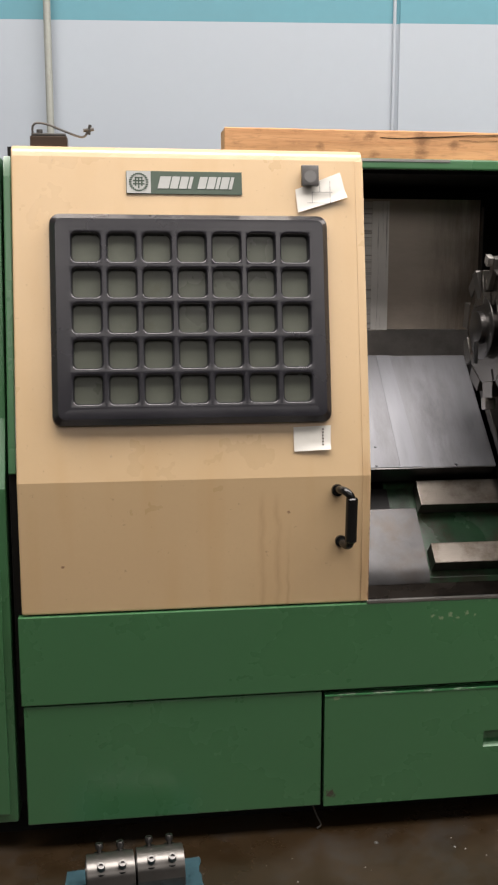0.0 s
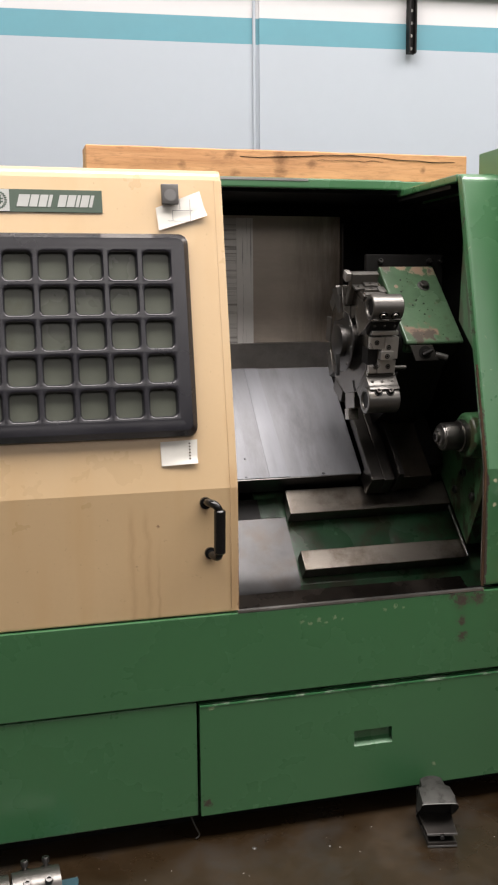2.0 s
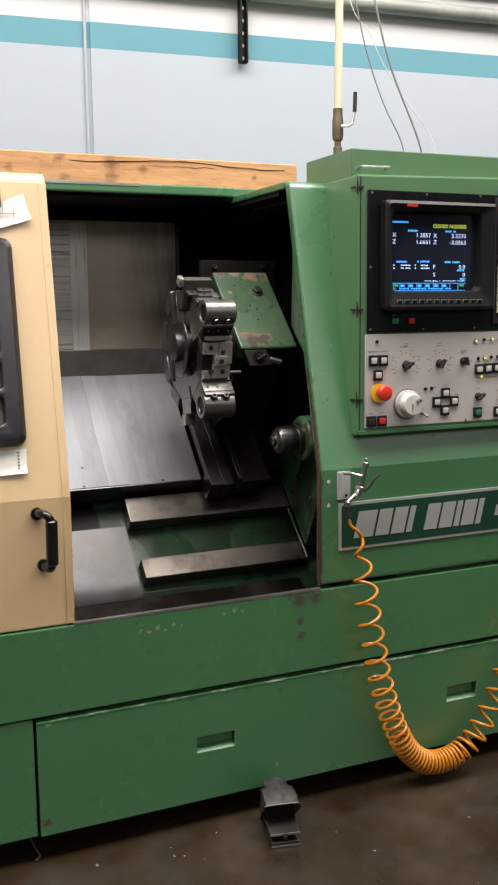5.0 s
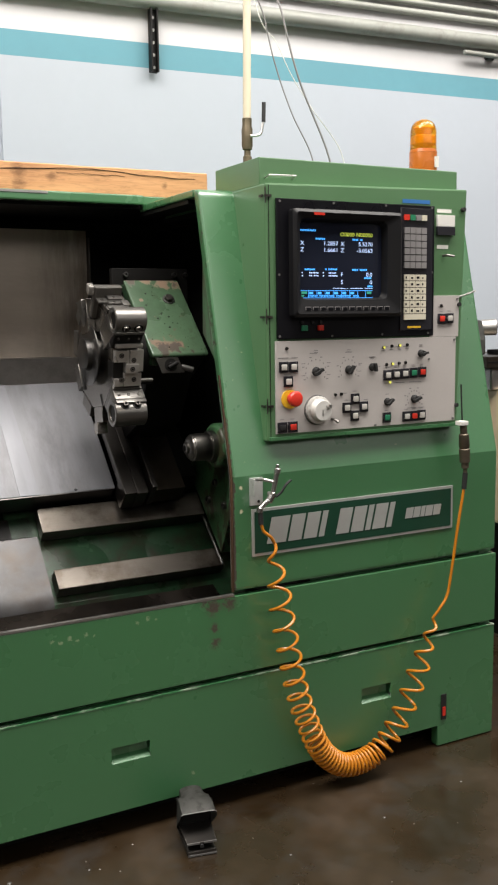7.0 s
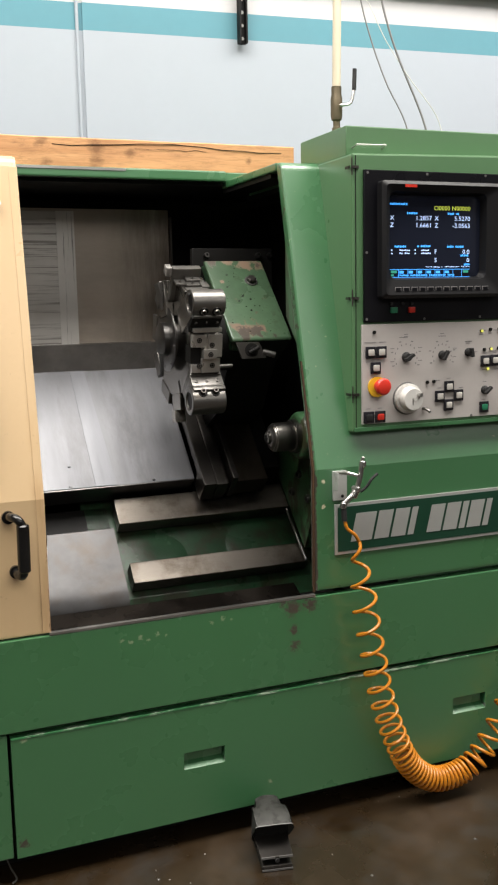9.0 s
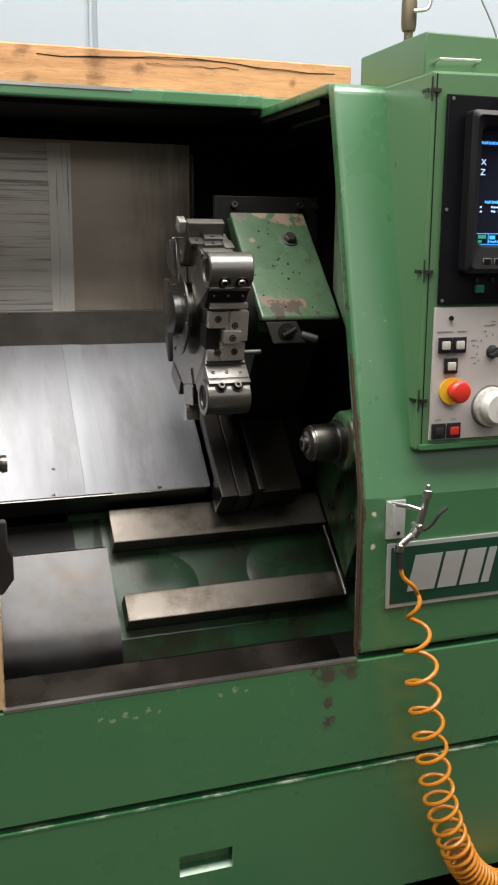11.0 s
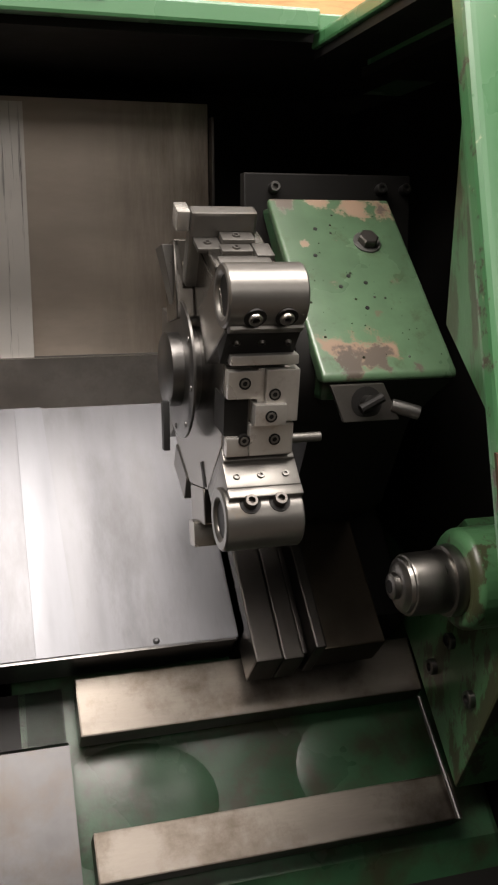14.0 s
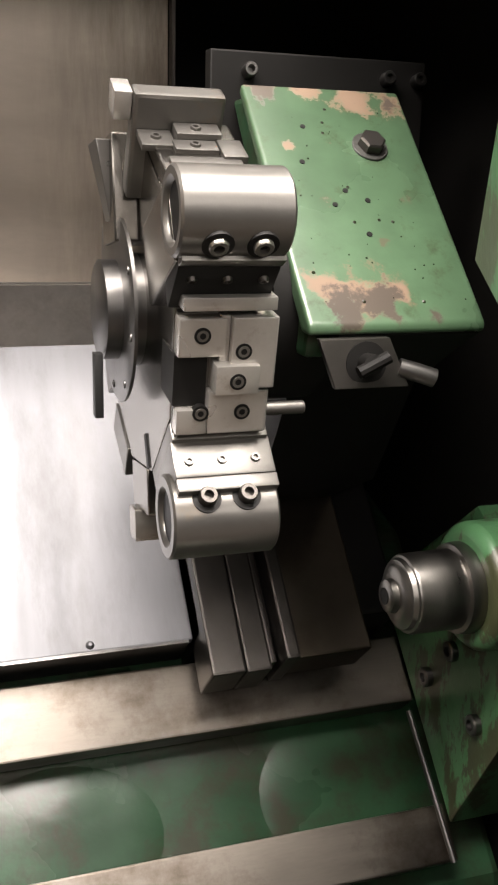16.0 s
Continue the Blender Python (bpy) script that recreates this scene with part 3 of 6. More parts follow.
for cx, cz in CELLS:
    loops(bm, [(squared(cx, cz, 0.0782, 0.0778), 0.026), (rounded(cx, cz, 0.0700, 0.0695, 0.013), 0.026), (rounded(cx, cz, 0.0672, 0.0667, 0.012), 0.0254), (rounded(cx, cz, 0.0648, 0.0643, 0.012), 0.0238),
               (rounded(cx, cz, 0.0628, 0.0623, 0.011), 0.0214), (rounded(cx, cz, 0.0612, 0.0605, 0.011), 0.0180), (rounded(cx, cz, 0.0590, 0.0580, 0.010), 0.0080)], door_at)
bmesh.ops.remove_doubles(bm, verts=bm.verts[:], dist=0.0002)
part("window_frame", bm, BLACK, door, "black moulded window grille")
for cx, cz in CELLS:
    bm = B()
    o = [(rounded(cx, cz, 0.0625, 0.062, 0.010), h) for h in (0.003, 0.0085)]
    rows = loops(bm, o, door_at)
    bm.faces.new(rows[-1])
    bm.faces.new(rows[0][::-1])
    part("window_pane", bm, PANE, door)


def plate_on(place, x0, x1, z0, z1, h0, h1):
    bm = B()
    vs = [bm.verts.new(place(x, z, h)) for x in (x0, x1) for h in (h0, h1) for z in (z0, z1)]
    for f in ((0, 1, 3, 2), (4, 6, 7, 5), (0, 4, 5, 1), (2, 3, 7, 6), (0, 2, 6, 4), (1, 5, 7, 3)):
        bm.faces.new([vs[k] for k in f])
    return bm


def plate_into(bm, place, x0, x1, z0, z1, h0, h1, lean=0.0):
    vs = [bm.verts.new(place(x + (lean if z == z1 else 0), z, h)) for x in (x0, x1) for h in (h0, h1) for z in (z0, z1)]
    for f in ((0, 1, 3, 2), (4, 6, 7, 5), (0, 4, 5, 1), (2, 3, 7, 6), (0, 2, 6, 4), (1, 5, 7, 3)):
        bm.faces.new([vs[k] for k in f])


# makers' plate on the door, its lettering as plain slanted bars
part("nameplate", plate_on(door_at, -0.441, -0.179, 1.517, 1.568, 0.0005, 0.003), PLATE_OLD, door, "grey-green nameplate", bevel=0.0006)
bm = B()
plate_into(bm, door_at, -0.440, -0.386, 1.518, 1.567, 0.0031, 0.0042)
part("emblem_field", bm, SILVER, door)
bm = B()
for k in range(24):
    t = 2 * math.pi * k / 24
    plate_into(bm, door_at, -0.413 + 0.019 * math.cos(t) - 0.003, -0.413 + 0.019 * math.cos(t) + 0.003, 1.5425 + 0.019 * math.sin(t) - 0.0015, 1.5425 + 0.019 * math.sin(t) + 0.0015, 0.0043, 0.005)
for dx, dz, w, h in ((0, 0.010, 0.018, 0.003), (0, 0.003, 0.026, 0.003), (0, -0.004, 0.026, 0.003), (-0.007, 0.001, 0.003, 0.02), (0.007, 0.001, 0.003, 0.02), (0, -0.002, 0.003, 0.024)):
    plate_into(bm, door_at, -0.413 + dx - w / 2, -0.413 + dx + w / 2, 1.5425 + dz - h / 2, 1.5425 + dz + h / 2, 0.0043, 0.005)
part("emblem", bm, PLATE_OLD, door)


def letter_bars(place, words, z0, z1, h0, h1, lean):
    bm = B()
    for x0, x1, shares in words:
        unit = (x1 - x0) / sum(shares)
        x = x0
        for k in shares:
            plate_into(bm, place, x, x + unit * k - 0.10 * (z1 - z0), z0, z1, h0, h1, lean)
            x += unit * k
    return bm


LONG, SHORT, TYPE = (1.35, 1, 1, 0.5), (1, 1, 0.5, 1, 0.5), (1, 0.9, 0.6, 1, 1)
pieces("plate_bar", letter_bars(door_at, [(-0.371, -0.293, LONG), (-0.281, -0.200, SHORT)], 1.529, 1.556, 0.0031, 0.004, 0.007), SILVER, door)

# handle
bm = B()
tube(bm, curve_points([(0.026, 0.006, 0.850), (0.029, -0.028, 0.856), (0.040, -0.045, 0.852), (0.048, -0.047, 0.835), (0.049, -0.046, 0.79), (0.047, -0.046, 0.745), (0.044, -0.040, 0.730), (0.038, -0.02, 0.728), (0.036, 0.006, 0.729)], 6), 0.0095, 14)
cyl(bm, (0.026, 0.006, 0.850), (0.026, -0.004, 0.850), 0.014, 18)
cyl(bm, (0.036, 0.006, 0.729), (0.036, -0.004, 0.729), 0.014, 18)
part("door_handle", bm, GLOSS, door, "black bow handle")
bm = B()
cyl(bm, (0.0475, -0.046, 0.738), (0.0490, -0.046, 0.842), 0.0135, 20, 0.003)
part("handle_grip", bm, GLOSS, door)

# slant bed (45 degrees) and guideways
def slant(u, h):
    """(y, z) u metres up the slant from a low front point, h over the bed plane."""
    return (0.325 + 0.7071 * u - 0.7071 * h, 0.513 + 0.7071 * u + 0.7071 * h)


def slant_prism(bm, x0, x1, u0, u1, h0, h1):
    prism(bm, [slant(u0, h0), slant(u1, h0), slant(u1, h1), slant(u0, h1)], x0, x1)


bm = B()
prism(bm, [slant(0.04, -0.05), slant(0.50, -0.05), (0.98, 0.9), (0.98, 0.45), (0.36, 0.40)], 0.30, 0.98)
bed = part("slant_bed", bm, GREEN_CAST, lathe, "oily green bed casting, darkened for the cavity's shade", bevel=0.01)
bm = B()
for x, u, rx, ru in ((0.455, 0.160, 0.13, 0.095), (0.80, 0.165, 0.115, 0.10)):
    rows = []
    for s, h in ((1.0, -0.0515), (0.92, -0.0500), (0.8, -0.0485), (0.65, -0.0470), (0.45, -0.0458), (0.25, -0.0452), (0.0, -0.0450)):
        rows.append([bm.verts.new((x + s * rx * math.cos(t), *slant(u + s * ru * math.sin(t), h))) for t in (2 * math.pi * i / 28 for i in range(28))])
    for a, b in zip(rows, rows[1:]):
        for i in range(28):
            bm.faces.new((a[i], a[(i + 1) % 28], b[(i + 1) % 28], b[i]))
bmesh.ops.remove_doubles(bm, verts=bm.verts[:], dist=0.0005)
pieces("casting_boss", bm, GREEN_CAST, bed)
bm = B()
slant_prism(bm, 0.390, 0.905, 0.060, 0.124, -0.045, 0.0)
part("guideway", bm, RAIL, lathe, "worn ground steel guideway", bevel=0.0025)
bm = B()
slant_prism(bm, 0.388, 0.905, 0.250, 0.335, -0.045, 0.0)
part("guideway", bm, RAIL, lathe, "worn ground steel guideway", bevel=0.0025)
bm = B()
tube(bm, [(0.893, *slant(0.058, 0.010)), (0.888, *slant(0.235, 0.012))], 0.0036, 10)
part("lubrication_pipe", bm, OXIDE, lathe)
# left guard sheet
bm = B()
outline = [(p.x, p.y) for p in curve_points([(*slant(u, h), 0) for u, h in ((0.245, -0.010), (0.16, -0.010), (0.09, -0.0105), (0.045, -0.014), (0.012, -0.026), (-0.012, -0.046), (-0.030, -0.072))] + [(0.315, 0.40, 0)], 5)]
prism(bm, outline + [(y + 0.012, z - 0.002) for y, z in outline[::-1]], -0.69, 0.372)
part("headstock_guard", bm, GUARD_LEFT, lathe, "oily bare sheet-metal guard")
bm = B()
prism(bm, [slant(0.247, -0.05), slant(0.34, -0.05), slant(0.34, -0.07), slant(0.247, -0.07)], -0.69, 0.372)
part("guard_step", bm, DARK, lathe)
bm = B()
prism(bm, [(0.050, 0.548), (0.120, 0.580), (0.132, 0.573), (0.132, 0.48), (0.126, 0.48), (0.126, 0.566), (0.050, 0.541)], -0.69, 0.746)
part("tray_ledge", bm, GUARD, lathe, "oily sheet-metal ledge behind the apron", bevel=0.002)
part("chip_tray", boxes((-0.69, 0.98, 0.03, 0.45, 0.445, 0.46)), DARK, lathe)

# telescopic way cover, riser and back sheet
bm = B()
slant_prism(bm, -0.69, 0.625, 0.350, 0.780, 0.030, 0.046)
cover = part("way_cover", bm, COVER, lathe, "bright sheet-steel way cover", bevel=0.002)
bm = B()
slant_prism(bm, -0.69, 0.335, 0.3515, 0.780, 0.0458, 0.0480)
part("cover_leaf", bm, COVER, cover)
# tapering band, slightly brighter and smoother than the cover
bm = B()
prism(bm, [slant(0.3515, 0.0459), slant(0.780, 0.0459), slant(0.780, 0.0482), slant(0.3515, 0.0482)], 0.3355, 0.392, x1s=(0.396, 0.378, 0.378, 0.396))
part("cover_band", bm, BAND_SHEET, cover, "slightly brighter band on the way cover")
bm = B()
for x, u in ((0.272, 0.425), (0.264, 0.358), (0.504, 0.358), (-0.10, 0.358)):
    p = Vector((x, *slant(u, 0.0455)))
    turned(bm, p, p + Vector((0, -0.7071, 0.7071)) * 0.0045, [(0, 0.0055), (0.5, 0.0045), (1, 0.002)], 12)
pieces("rivet", bm, COVER, cover)
bm = B()
prism(bm, [slant(0.347, -0.02), slant(0.347, 0.0455), slant(0.3505, 0.0455), slant(0.3505, -0.02)], -0.69, 0.62)
part("cover_skirt", bm, OXIDE, lathe)
part("back_riser", boxes((-0.69, 0.98, 0.845, 0.86, 1.05, 1.178)), surface("smeared_riser_sheet", (0.46, 0.44, 0.42), 0.30, 1.0, vary=0.3, grain=20, bump=0.03, stain=(0.24, 0.21, 0.18), stain_at=0.50, stain_width=0.25, stain_scale=6.0), lathe)
part("sheet_lip", boxes((-0.69, 0.60, 0.857, 0.8618, 1.178, 1.1805)), STEEL, lathe)
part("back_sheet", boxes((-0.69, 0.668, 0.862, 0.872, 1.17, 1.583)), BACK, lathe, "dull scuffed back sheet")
part("scuffed_leaf", boxes((-0.69, 0.318, 0.8560, 0.8605, 1.179, 1.575)), LEAF, lathe, "scratched bright sheet with dark rub marks")
part("leaf_edge", boxes((0.3185, 0.372, 0.8555, 0.8605, 1.179, 1.575)), LEAF_EDGE, lathe, "bright edge strip with upright score marks")
# black sheet added for the shadow band under the roof
part("roof_shade_sheet", boxes((-0.70, 0.98, 0.590, 1.03, 1.626, 1.6385)), DARK, lathe)
part("cable_post", boxes((0.669, 0.673, 0.84, 0.86, 1.18, 1.56)), DARK_STEEL, lathe)
part("scraped_edge", boxes((0.11, 0.46, 0.5585, 0.5598, 1.6555, 1.6620)), ALU, lathe, "bare scraped metal strip on the lintel")

# ---- turret, its carriage and housing ----
TY, TZ = 0.43, 1.20


def tp(angle, r, s, x):
    a = radians(angle)
    return Vector((x, TY - r * math.cos(a) + s * math.sin(a), TZ + r * math.sin(a) + s * math.cos(a)))


def tbox(bm, angle, x0, x1, r0, r1, s0, s1):
    vs = [bm.verts.new(tp(angle, r, s, x)) for x in (x0, x1) for r in (r0, r1) for s in (s0, s1)]
    for f in ((0, 1, 3, 2), (4, 6, 7, 5), (0, 4, 5, 1), (2, 3, 7, 6), (0, 2, 6, 4), (1, 5, 7, 3)):
        bm.faces.new([vs[k] for k in f])


def socket_screw(bm, p, d, r, h):
    """A cap screw with a hexagon socket, its head at p pointing along d."""
    p, d = Vector(p), Vector(d).normalized()
    n = 18
    rows = [[bm.verts.new(c) for c in ring(p + d * k, d, q, n)] for k, q in ((-h, r), (-0.0015, r), (0, r * 0.88), (0, r * 0.52), (-h * 0.5, r * 0.48))]
    for a, b in zip(rows, rows[1:]):
        for i in range(n):
            bm.faces.new((a[i], a[(i + 1) % n], b[(i + 1) % n], b[i]))
    bm.faces.new(rows[-1])


def counterbore(bm, p, d, r):
    p, d = Vector(p), Vector(d).normalized()
    cyl(bm, p - d * 0.006, p + d * 0.0006, r, 22)


bm = B()
n10 = [(-10 + 18 + 36 * k) for k in range(10)]
prism(bm, [(TY - 0.1545 * math.cos(radians(a)), TZ + 0.1545 * math.sin(radians(a))) for a in n10], 0.537, 0.616)
turret = part("turret_disc", bm, DISC, lathe, "ten-sided steel tool turret", bevel=0.002)
bm = B()
turned(bm, (0.501, TY, TZ), (0.537, TY, TZ), [(0, 0.042), (0.06, 0.046), (0.46, 0.046), (0.48, 0.0845), (0.50, 0.086), (0.58, 0.086), (0.60, 0.052), (1, 0.052)], 48)
part("turret_hub", bm, OXIDE, turret)
bm = B()
for k in range(8):
    t = 2 * math.pi * k / 8 + 0.2
    socket_screw(bm, (0.5170, TY + 0.075 * math.cos(t), TZ + 0.075 * math.sin(t)), (-1, 0, 0), 0.004, 0.004)
pieces("hub_screw", bm, OXIDE, turret)
bm = B()
turned(bm, (0.616, TY, TZ), (0.70, TY, TZ), [(0, 0.08), (0.3, 0.08), (0.32, 0.09), (1, 0.09)], 40)
part("turret_spigot", bm, DARK, turret)


def boring_holder(angle, side, x0, x1, swing, foot, proud, head, half, rb, low, ledge, flare, pins):
    """A boring-bar block: a radial foot and a round clamp barrel; side: on which flank its clamp screws sit."""
    bm = B()
    tbox(bm, angle, x0 + 0.006, x1 - 0.002, 0.148, 0.166, -ledge, ledge)
    vs = [bm.verts.new(tp(angle, r, q, x)) for x in (x0 + 0.005, x1) for r, q in ((low, side * (half + flare)), (0.198, side * (half - 0.0005)), (0.198, -side * 0.040), (low, -side * 0.040))]
    for f in ((0, 1, 2, 3), (7, 6, 5, 4), (0, 4, 5, 1), (1, 5, 6, 2), (2, 6, 7, 3), (3, 7, 4, 0)):
        bm.faces.new([vs[k] for k in f])
    soften(bm, 0.002)
    part("holder_foot", bm, foot, turret)
    if flare:
        bm = B()
        tbox(bm, angle, x0 + 0.0035, x0 + 0.020, 0.098, 0.1975, *sorted((side * (half - 0.004), -side * 0.0385)))
        part("holder_cheek", bm, DISC, turret, bevel=0.002)
    bm = B()
    tbox(bm, angle, x0 + 0.005, x1, 0.1985, 0.211, *sorted((side * half, -side * 0.0405)))
    soften(bm, 0.0015)
    nb = 40
    c = lambda x: tp(angle, 0.2125, -side * 0.003, x)
    rows = [[bm.verts.new(p) for p in ring(c(x), (1, 0, 0), r, nb)] for x, r in ((x1, 0.0), (x1, rb - 0.002), (x1 - 0.002, rb), (x0 + 0.002, rb), (x0, rb - 0.002), (x0, 0.026), (x0 + 0.003, 0.0225), (x0 + 0.006, 0.0215), (x0 + 0.07, 0.0205))][1:]
    for a, b in zip(rows, rows[1:]):
        for i in range(nb):
            bm.faces.new((a[i], a[(i + 1) % nb], b[(i + 1) % nb], b[i]))
    bm.faces.new(rows[0])
    bm.faces.new(rows[-1][::-1])
    holder = part("boring_holder", bm, STEEL, turret, "steel boring-bar holder")
    bm = B()
    cyl(bm, c(x0 + 0.0042), c(x0 + 0.03), 0.0221, 28)
    part("bore_plug", bm, DARK, turret)
    out = Vector((0, -math.cos(radians(angle + side * swing)), math.sin(radians(angle + side * swing))))
    seats, heads, sets = B(), B(), B()
    for x in (x0 + 0.029, x0 + 0.063):
        p = c(x) + out * rb
        counterbore(seats, p, out, 0.0122)
        socket_screw(heads, p + out * proud, out, 0.0078, 0.012)
    for x in (x0 + 0.018, x0 + 0.046, x0 + 0.075):
        q = tp(angle, 0.184, side * (half + flare * 0.3), x)
        d = tp(angle, 0.184, side * 0.08, x) - q
        socket_screw(sets, q + d.normalized() * 0.002, d, 0.0042, 0.006)
    for x in (x0 + 0.022, x0 + 0.058):
        q = tp(angle, 0.187, -side * 0.0402, x)
        d = tp(angle, 0.187, -side * 0.06, x) - q
        socket_screw(sets, q + d.normalized() * 0.003, d, 0.0062, 0.006)
    pieces("screw_seat", seats, DARK, turret)
    pieces("cap_screw", heads, head, turret)
    pieces("set_screw", sets, pins, turret)


# black foot: the shadow under this block is painted; the other foot stays steel
boring_holder(26, -1, 0.525, 0.611, 68, DARK, 0.0045, BRIGHT, 0.0345, 0.0338, 0.152, 0.032, 0.016, DARK_STEEL)
boring_holder(-46, 1, 0.531, 0.622, 86, STEEL, 0.0095, DARK_STEEL, 0.0405, 0.0362, 0.164, 0.045, 0.0, STEEL)


def turning_holder(angle, x0=0.538, x1=0.617):
    bm = B()
    tbox(bm, angle, x0, x1, 0.147, 0.155, -0.058, 0.046)
    part("tool_block", bm, STEEL, turret, bevel=0.001)
    bm = B()
    tbox(bm, angle, x0 - 0.001, x0 + 0.038, 0.150, 0.166, 0.012, 0.044)
    part("clamp_block", bm, BLOCK_STEEL, turret, bevel=0.0015)
    bm = B()
    tbox(bm, angle, x0 + 0.041, x1, 0.150, 0.171, -0.014, 0.046)
    tbox(bm, angle, x0 + 0.033, x0 + 0.041, 0.150, 0.1645, -0.012, 0.046)
    part("clamp_block", bm, BLOCK_STEEL, turret, bevel=0.0015)
    bm = B()
    tbox(bm, angle, x0 + 0.028, x0 + 0.064, 0.150, 0.1775, -0.016, 0.008)
    part("tool_clamp", bm, BLOCK_STEEL, turret, bevel=0.001)
    bm = B()
    tbox(bm, angle, x0, x0 + 0.0262, 0.150, 0.1658, -0.055, -0.033)
    tbox(bm, angle, x0 + 0.026, x1 - 0.002, 0.150, 0.166, -0.055, -0.0175)
    part("clamp_block", bm, BLOCK_STEEL, turret, bevel=0.002)
    bm = B()
    tbox(bm, angle, x0, x1 - 0.003, 0.150, 0.172, 0.0515, 0.0625)
    part("clamp_bar", bm, BLOCK_STEEL, turret, bevel=0.0015)
    bm = B()
    tbox(bm, angle, x0 - 0.0018, x0 + 0.0255, 0.115, 0.1572, -0.032, 0.011)
    part("tool_pocket", bm, DARK, turret)
    seats, sc = B(), B()
    for x, s, r in ((0.018, 0.030, 0.1662), (0.051, 0.018, 0.1712), (0.046, -0.005, 0.1777), (0.020, -0.036, 0.1662), (0.055, -0.036, 0.1662)):
        q, d = tp(angle, r, s, x0 + x), tp(angle, 1, s, x0 + x) - tp(angle, 0, s, x0 + x)
        counterbore(seats, q, d, 0.0068)
        socket_screw(sc, q + d * 0.0012, d, 0.0052, 0.004)
    pieces("screw_seat", seats, DARK, turret)
    pieces("cap_screw", sc, STEEL, turret)
    bm = B()
    cyl(bm, tp(angle, 0.140, -0.046, 0.616), tp(angle, 0.140, -0.046, 0.658), 0.0058, 14, 0.001)
    part("coolant_nozzle", bm, STEEL, turret)


turning_holder(-10)


def top_holder(angle):
    """A turning holder seen from behind: a tall clamp wall with small clamps before it."""
    bm = B()
    tbox(bm, angle, 0.538, 0.612, 0.147, 0.164, -0.044, 0.044)
    part("tool_block", bm, DISC, turret, bevel=0.002)
    bm = B()
    tbox(bm, angle, 0.5235, 0.602, 0.100, 0.1955, 0.025, 0.046)
    part("clamp_wall", bm, STEEL, turret, bevel=0.0035)
    bm = B()
    tbox(bm, angle, 0.508, 0.5230, 0.170, 0.1945, 0.030, 0.056)
    part("tool_shank", bm, BLOCK_STEEL, turret, bevel=0.001)
    bm = B()
    tbox(bm, angle, 0.527, 0.556, 0.160, 0.1660, -0.004, 0.0245)
    tbox(bm, angle, 0.557, 0.596, 0.160, 0.1730, 0.004, 0.0245)
    tbox(bm, angle, 0.553, 0.590, 0.160, 0.1680, -0.014, 0.0035)
    tbox(bm, angle, 0.591, 0.612, 0.160, 0.1690, -0.026, 0.004)
    tbox(bm, angle, 0.545, 0.606, 0.160, 0.1665, -0.038, -0.0225)
    pieces("tool_clamp", bm, STEEL, turret, bevel=0.0012)
    screws = B()
    for x, q, r in ((0.541, 0.010, 0.1662), (0.575, 0.014, 0.1732), (0.571, -0.006, 0.1682)):
        p, d = tp(angle, r, q, x), tp(angle, 1, q, x) - tp(angle, 0, q, x)
        socket_screw(screws, p + d * 0.002, d, 0.0048, 0.004)
    pieces("cap_screw", screws, STEEL, turret)


top_holder(62)
# wedge-shaped tool standing up behind the hub
bm = B()
tool = [tp(98, r, q, x) for r, q, x in ((0.080, -0.012, 0.514), (0.150, -0.020, 0.502), (0.150, 0.014, 0.500), (0.080, 0.004, 0.512), (0.080, -0.012, 0.524), (0.150, -0.020, 0.521), (0.150, 0.014, 0.519), (0.080, 0.004, 0.522))]
vs = [bm.verts.new(p) for p in tool]
for f in ((0, 1, 2, 3), (4, 7, 6, 5), (0, 4, 5, 1), (1, 5, 6, 2), (2, 6, 7, 3), (3, 7, 4, 0)):
    bm.faces.new([vs[k] for k in f])
part("cutting_tool", bm, STEEL, turret, bevel=0.0012)
bm = B()
tbox(bm, 98, 0.514, 0.537, 0.060, 0.1545, -0.030, 0.030)
part("tool_block", bm, DISC, turret, bevel=0.002)
for a in (134, 170, 206, 242):
    bm = B()
    tbox(bm, a, 0.535, 0.612, 0.147, 0.185, -0.036, 0.036)
    part("tool_block", bm, STEEL, turret, bevel=0.002)
# holder under the disc
bm = B()
tbox(bm, -82, 0.536, 0.600, 0.147, 0.192, -0.040, 0.030)
part("tool_block", bm, DISC, turret, bevel=0.002)
bm = B()
tbox(bm, -82, 0.530, 0.560, 0.192, 0.224, -0.034, -0.004)
part("tool_shank", bm, BRIGHT, turret, bevel=0.002)
bm = B()
tbox(bm, -64, 0.5355, 0.5385, 0.118, 0.150, -0.012, -0.004)
part("index_notch", bm, DARK, turret)
part("insert_bar", boxes((0.492, 0.500, 0.395, 0.408, 1.105, 1.165)), RUBBER, turret, bevel=0.001)

# housing with the oil-spotted green top plate
bm = B()
prism(bm, [(0.304, 1.190), (0.304, 1.197), (0.513, 1.407), (0.78, 1.407), (0.82, 1.0), (0.64, 0.92), (0.50, 0.99), (0.42, 1.12), (0.34, 1.17)], 0.690, 0.828)
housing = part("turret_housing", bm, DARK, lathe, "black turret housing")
bm = B()
prism(bm, [(0.300, 1.192), (0.300, 1.201), (0.510, 1.412), (0.518, 1.404), (0.318, 1.192)], 0.660, 0.832)
part("top_plate", bm, GREEN_HOUSING, housing, "chipped green slanting plate", bevel=0.0085, segments=5)
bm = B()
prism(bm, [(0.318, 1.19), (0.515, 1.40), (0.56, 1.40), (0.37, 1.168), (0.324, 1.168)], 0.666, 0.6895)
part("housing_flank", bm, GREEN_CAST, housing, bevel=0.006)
bm = B()
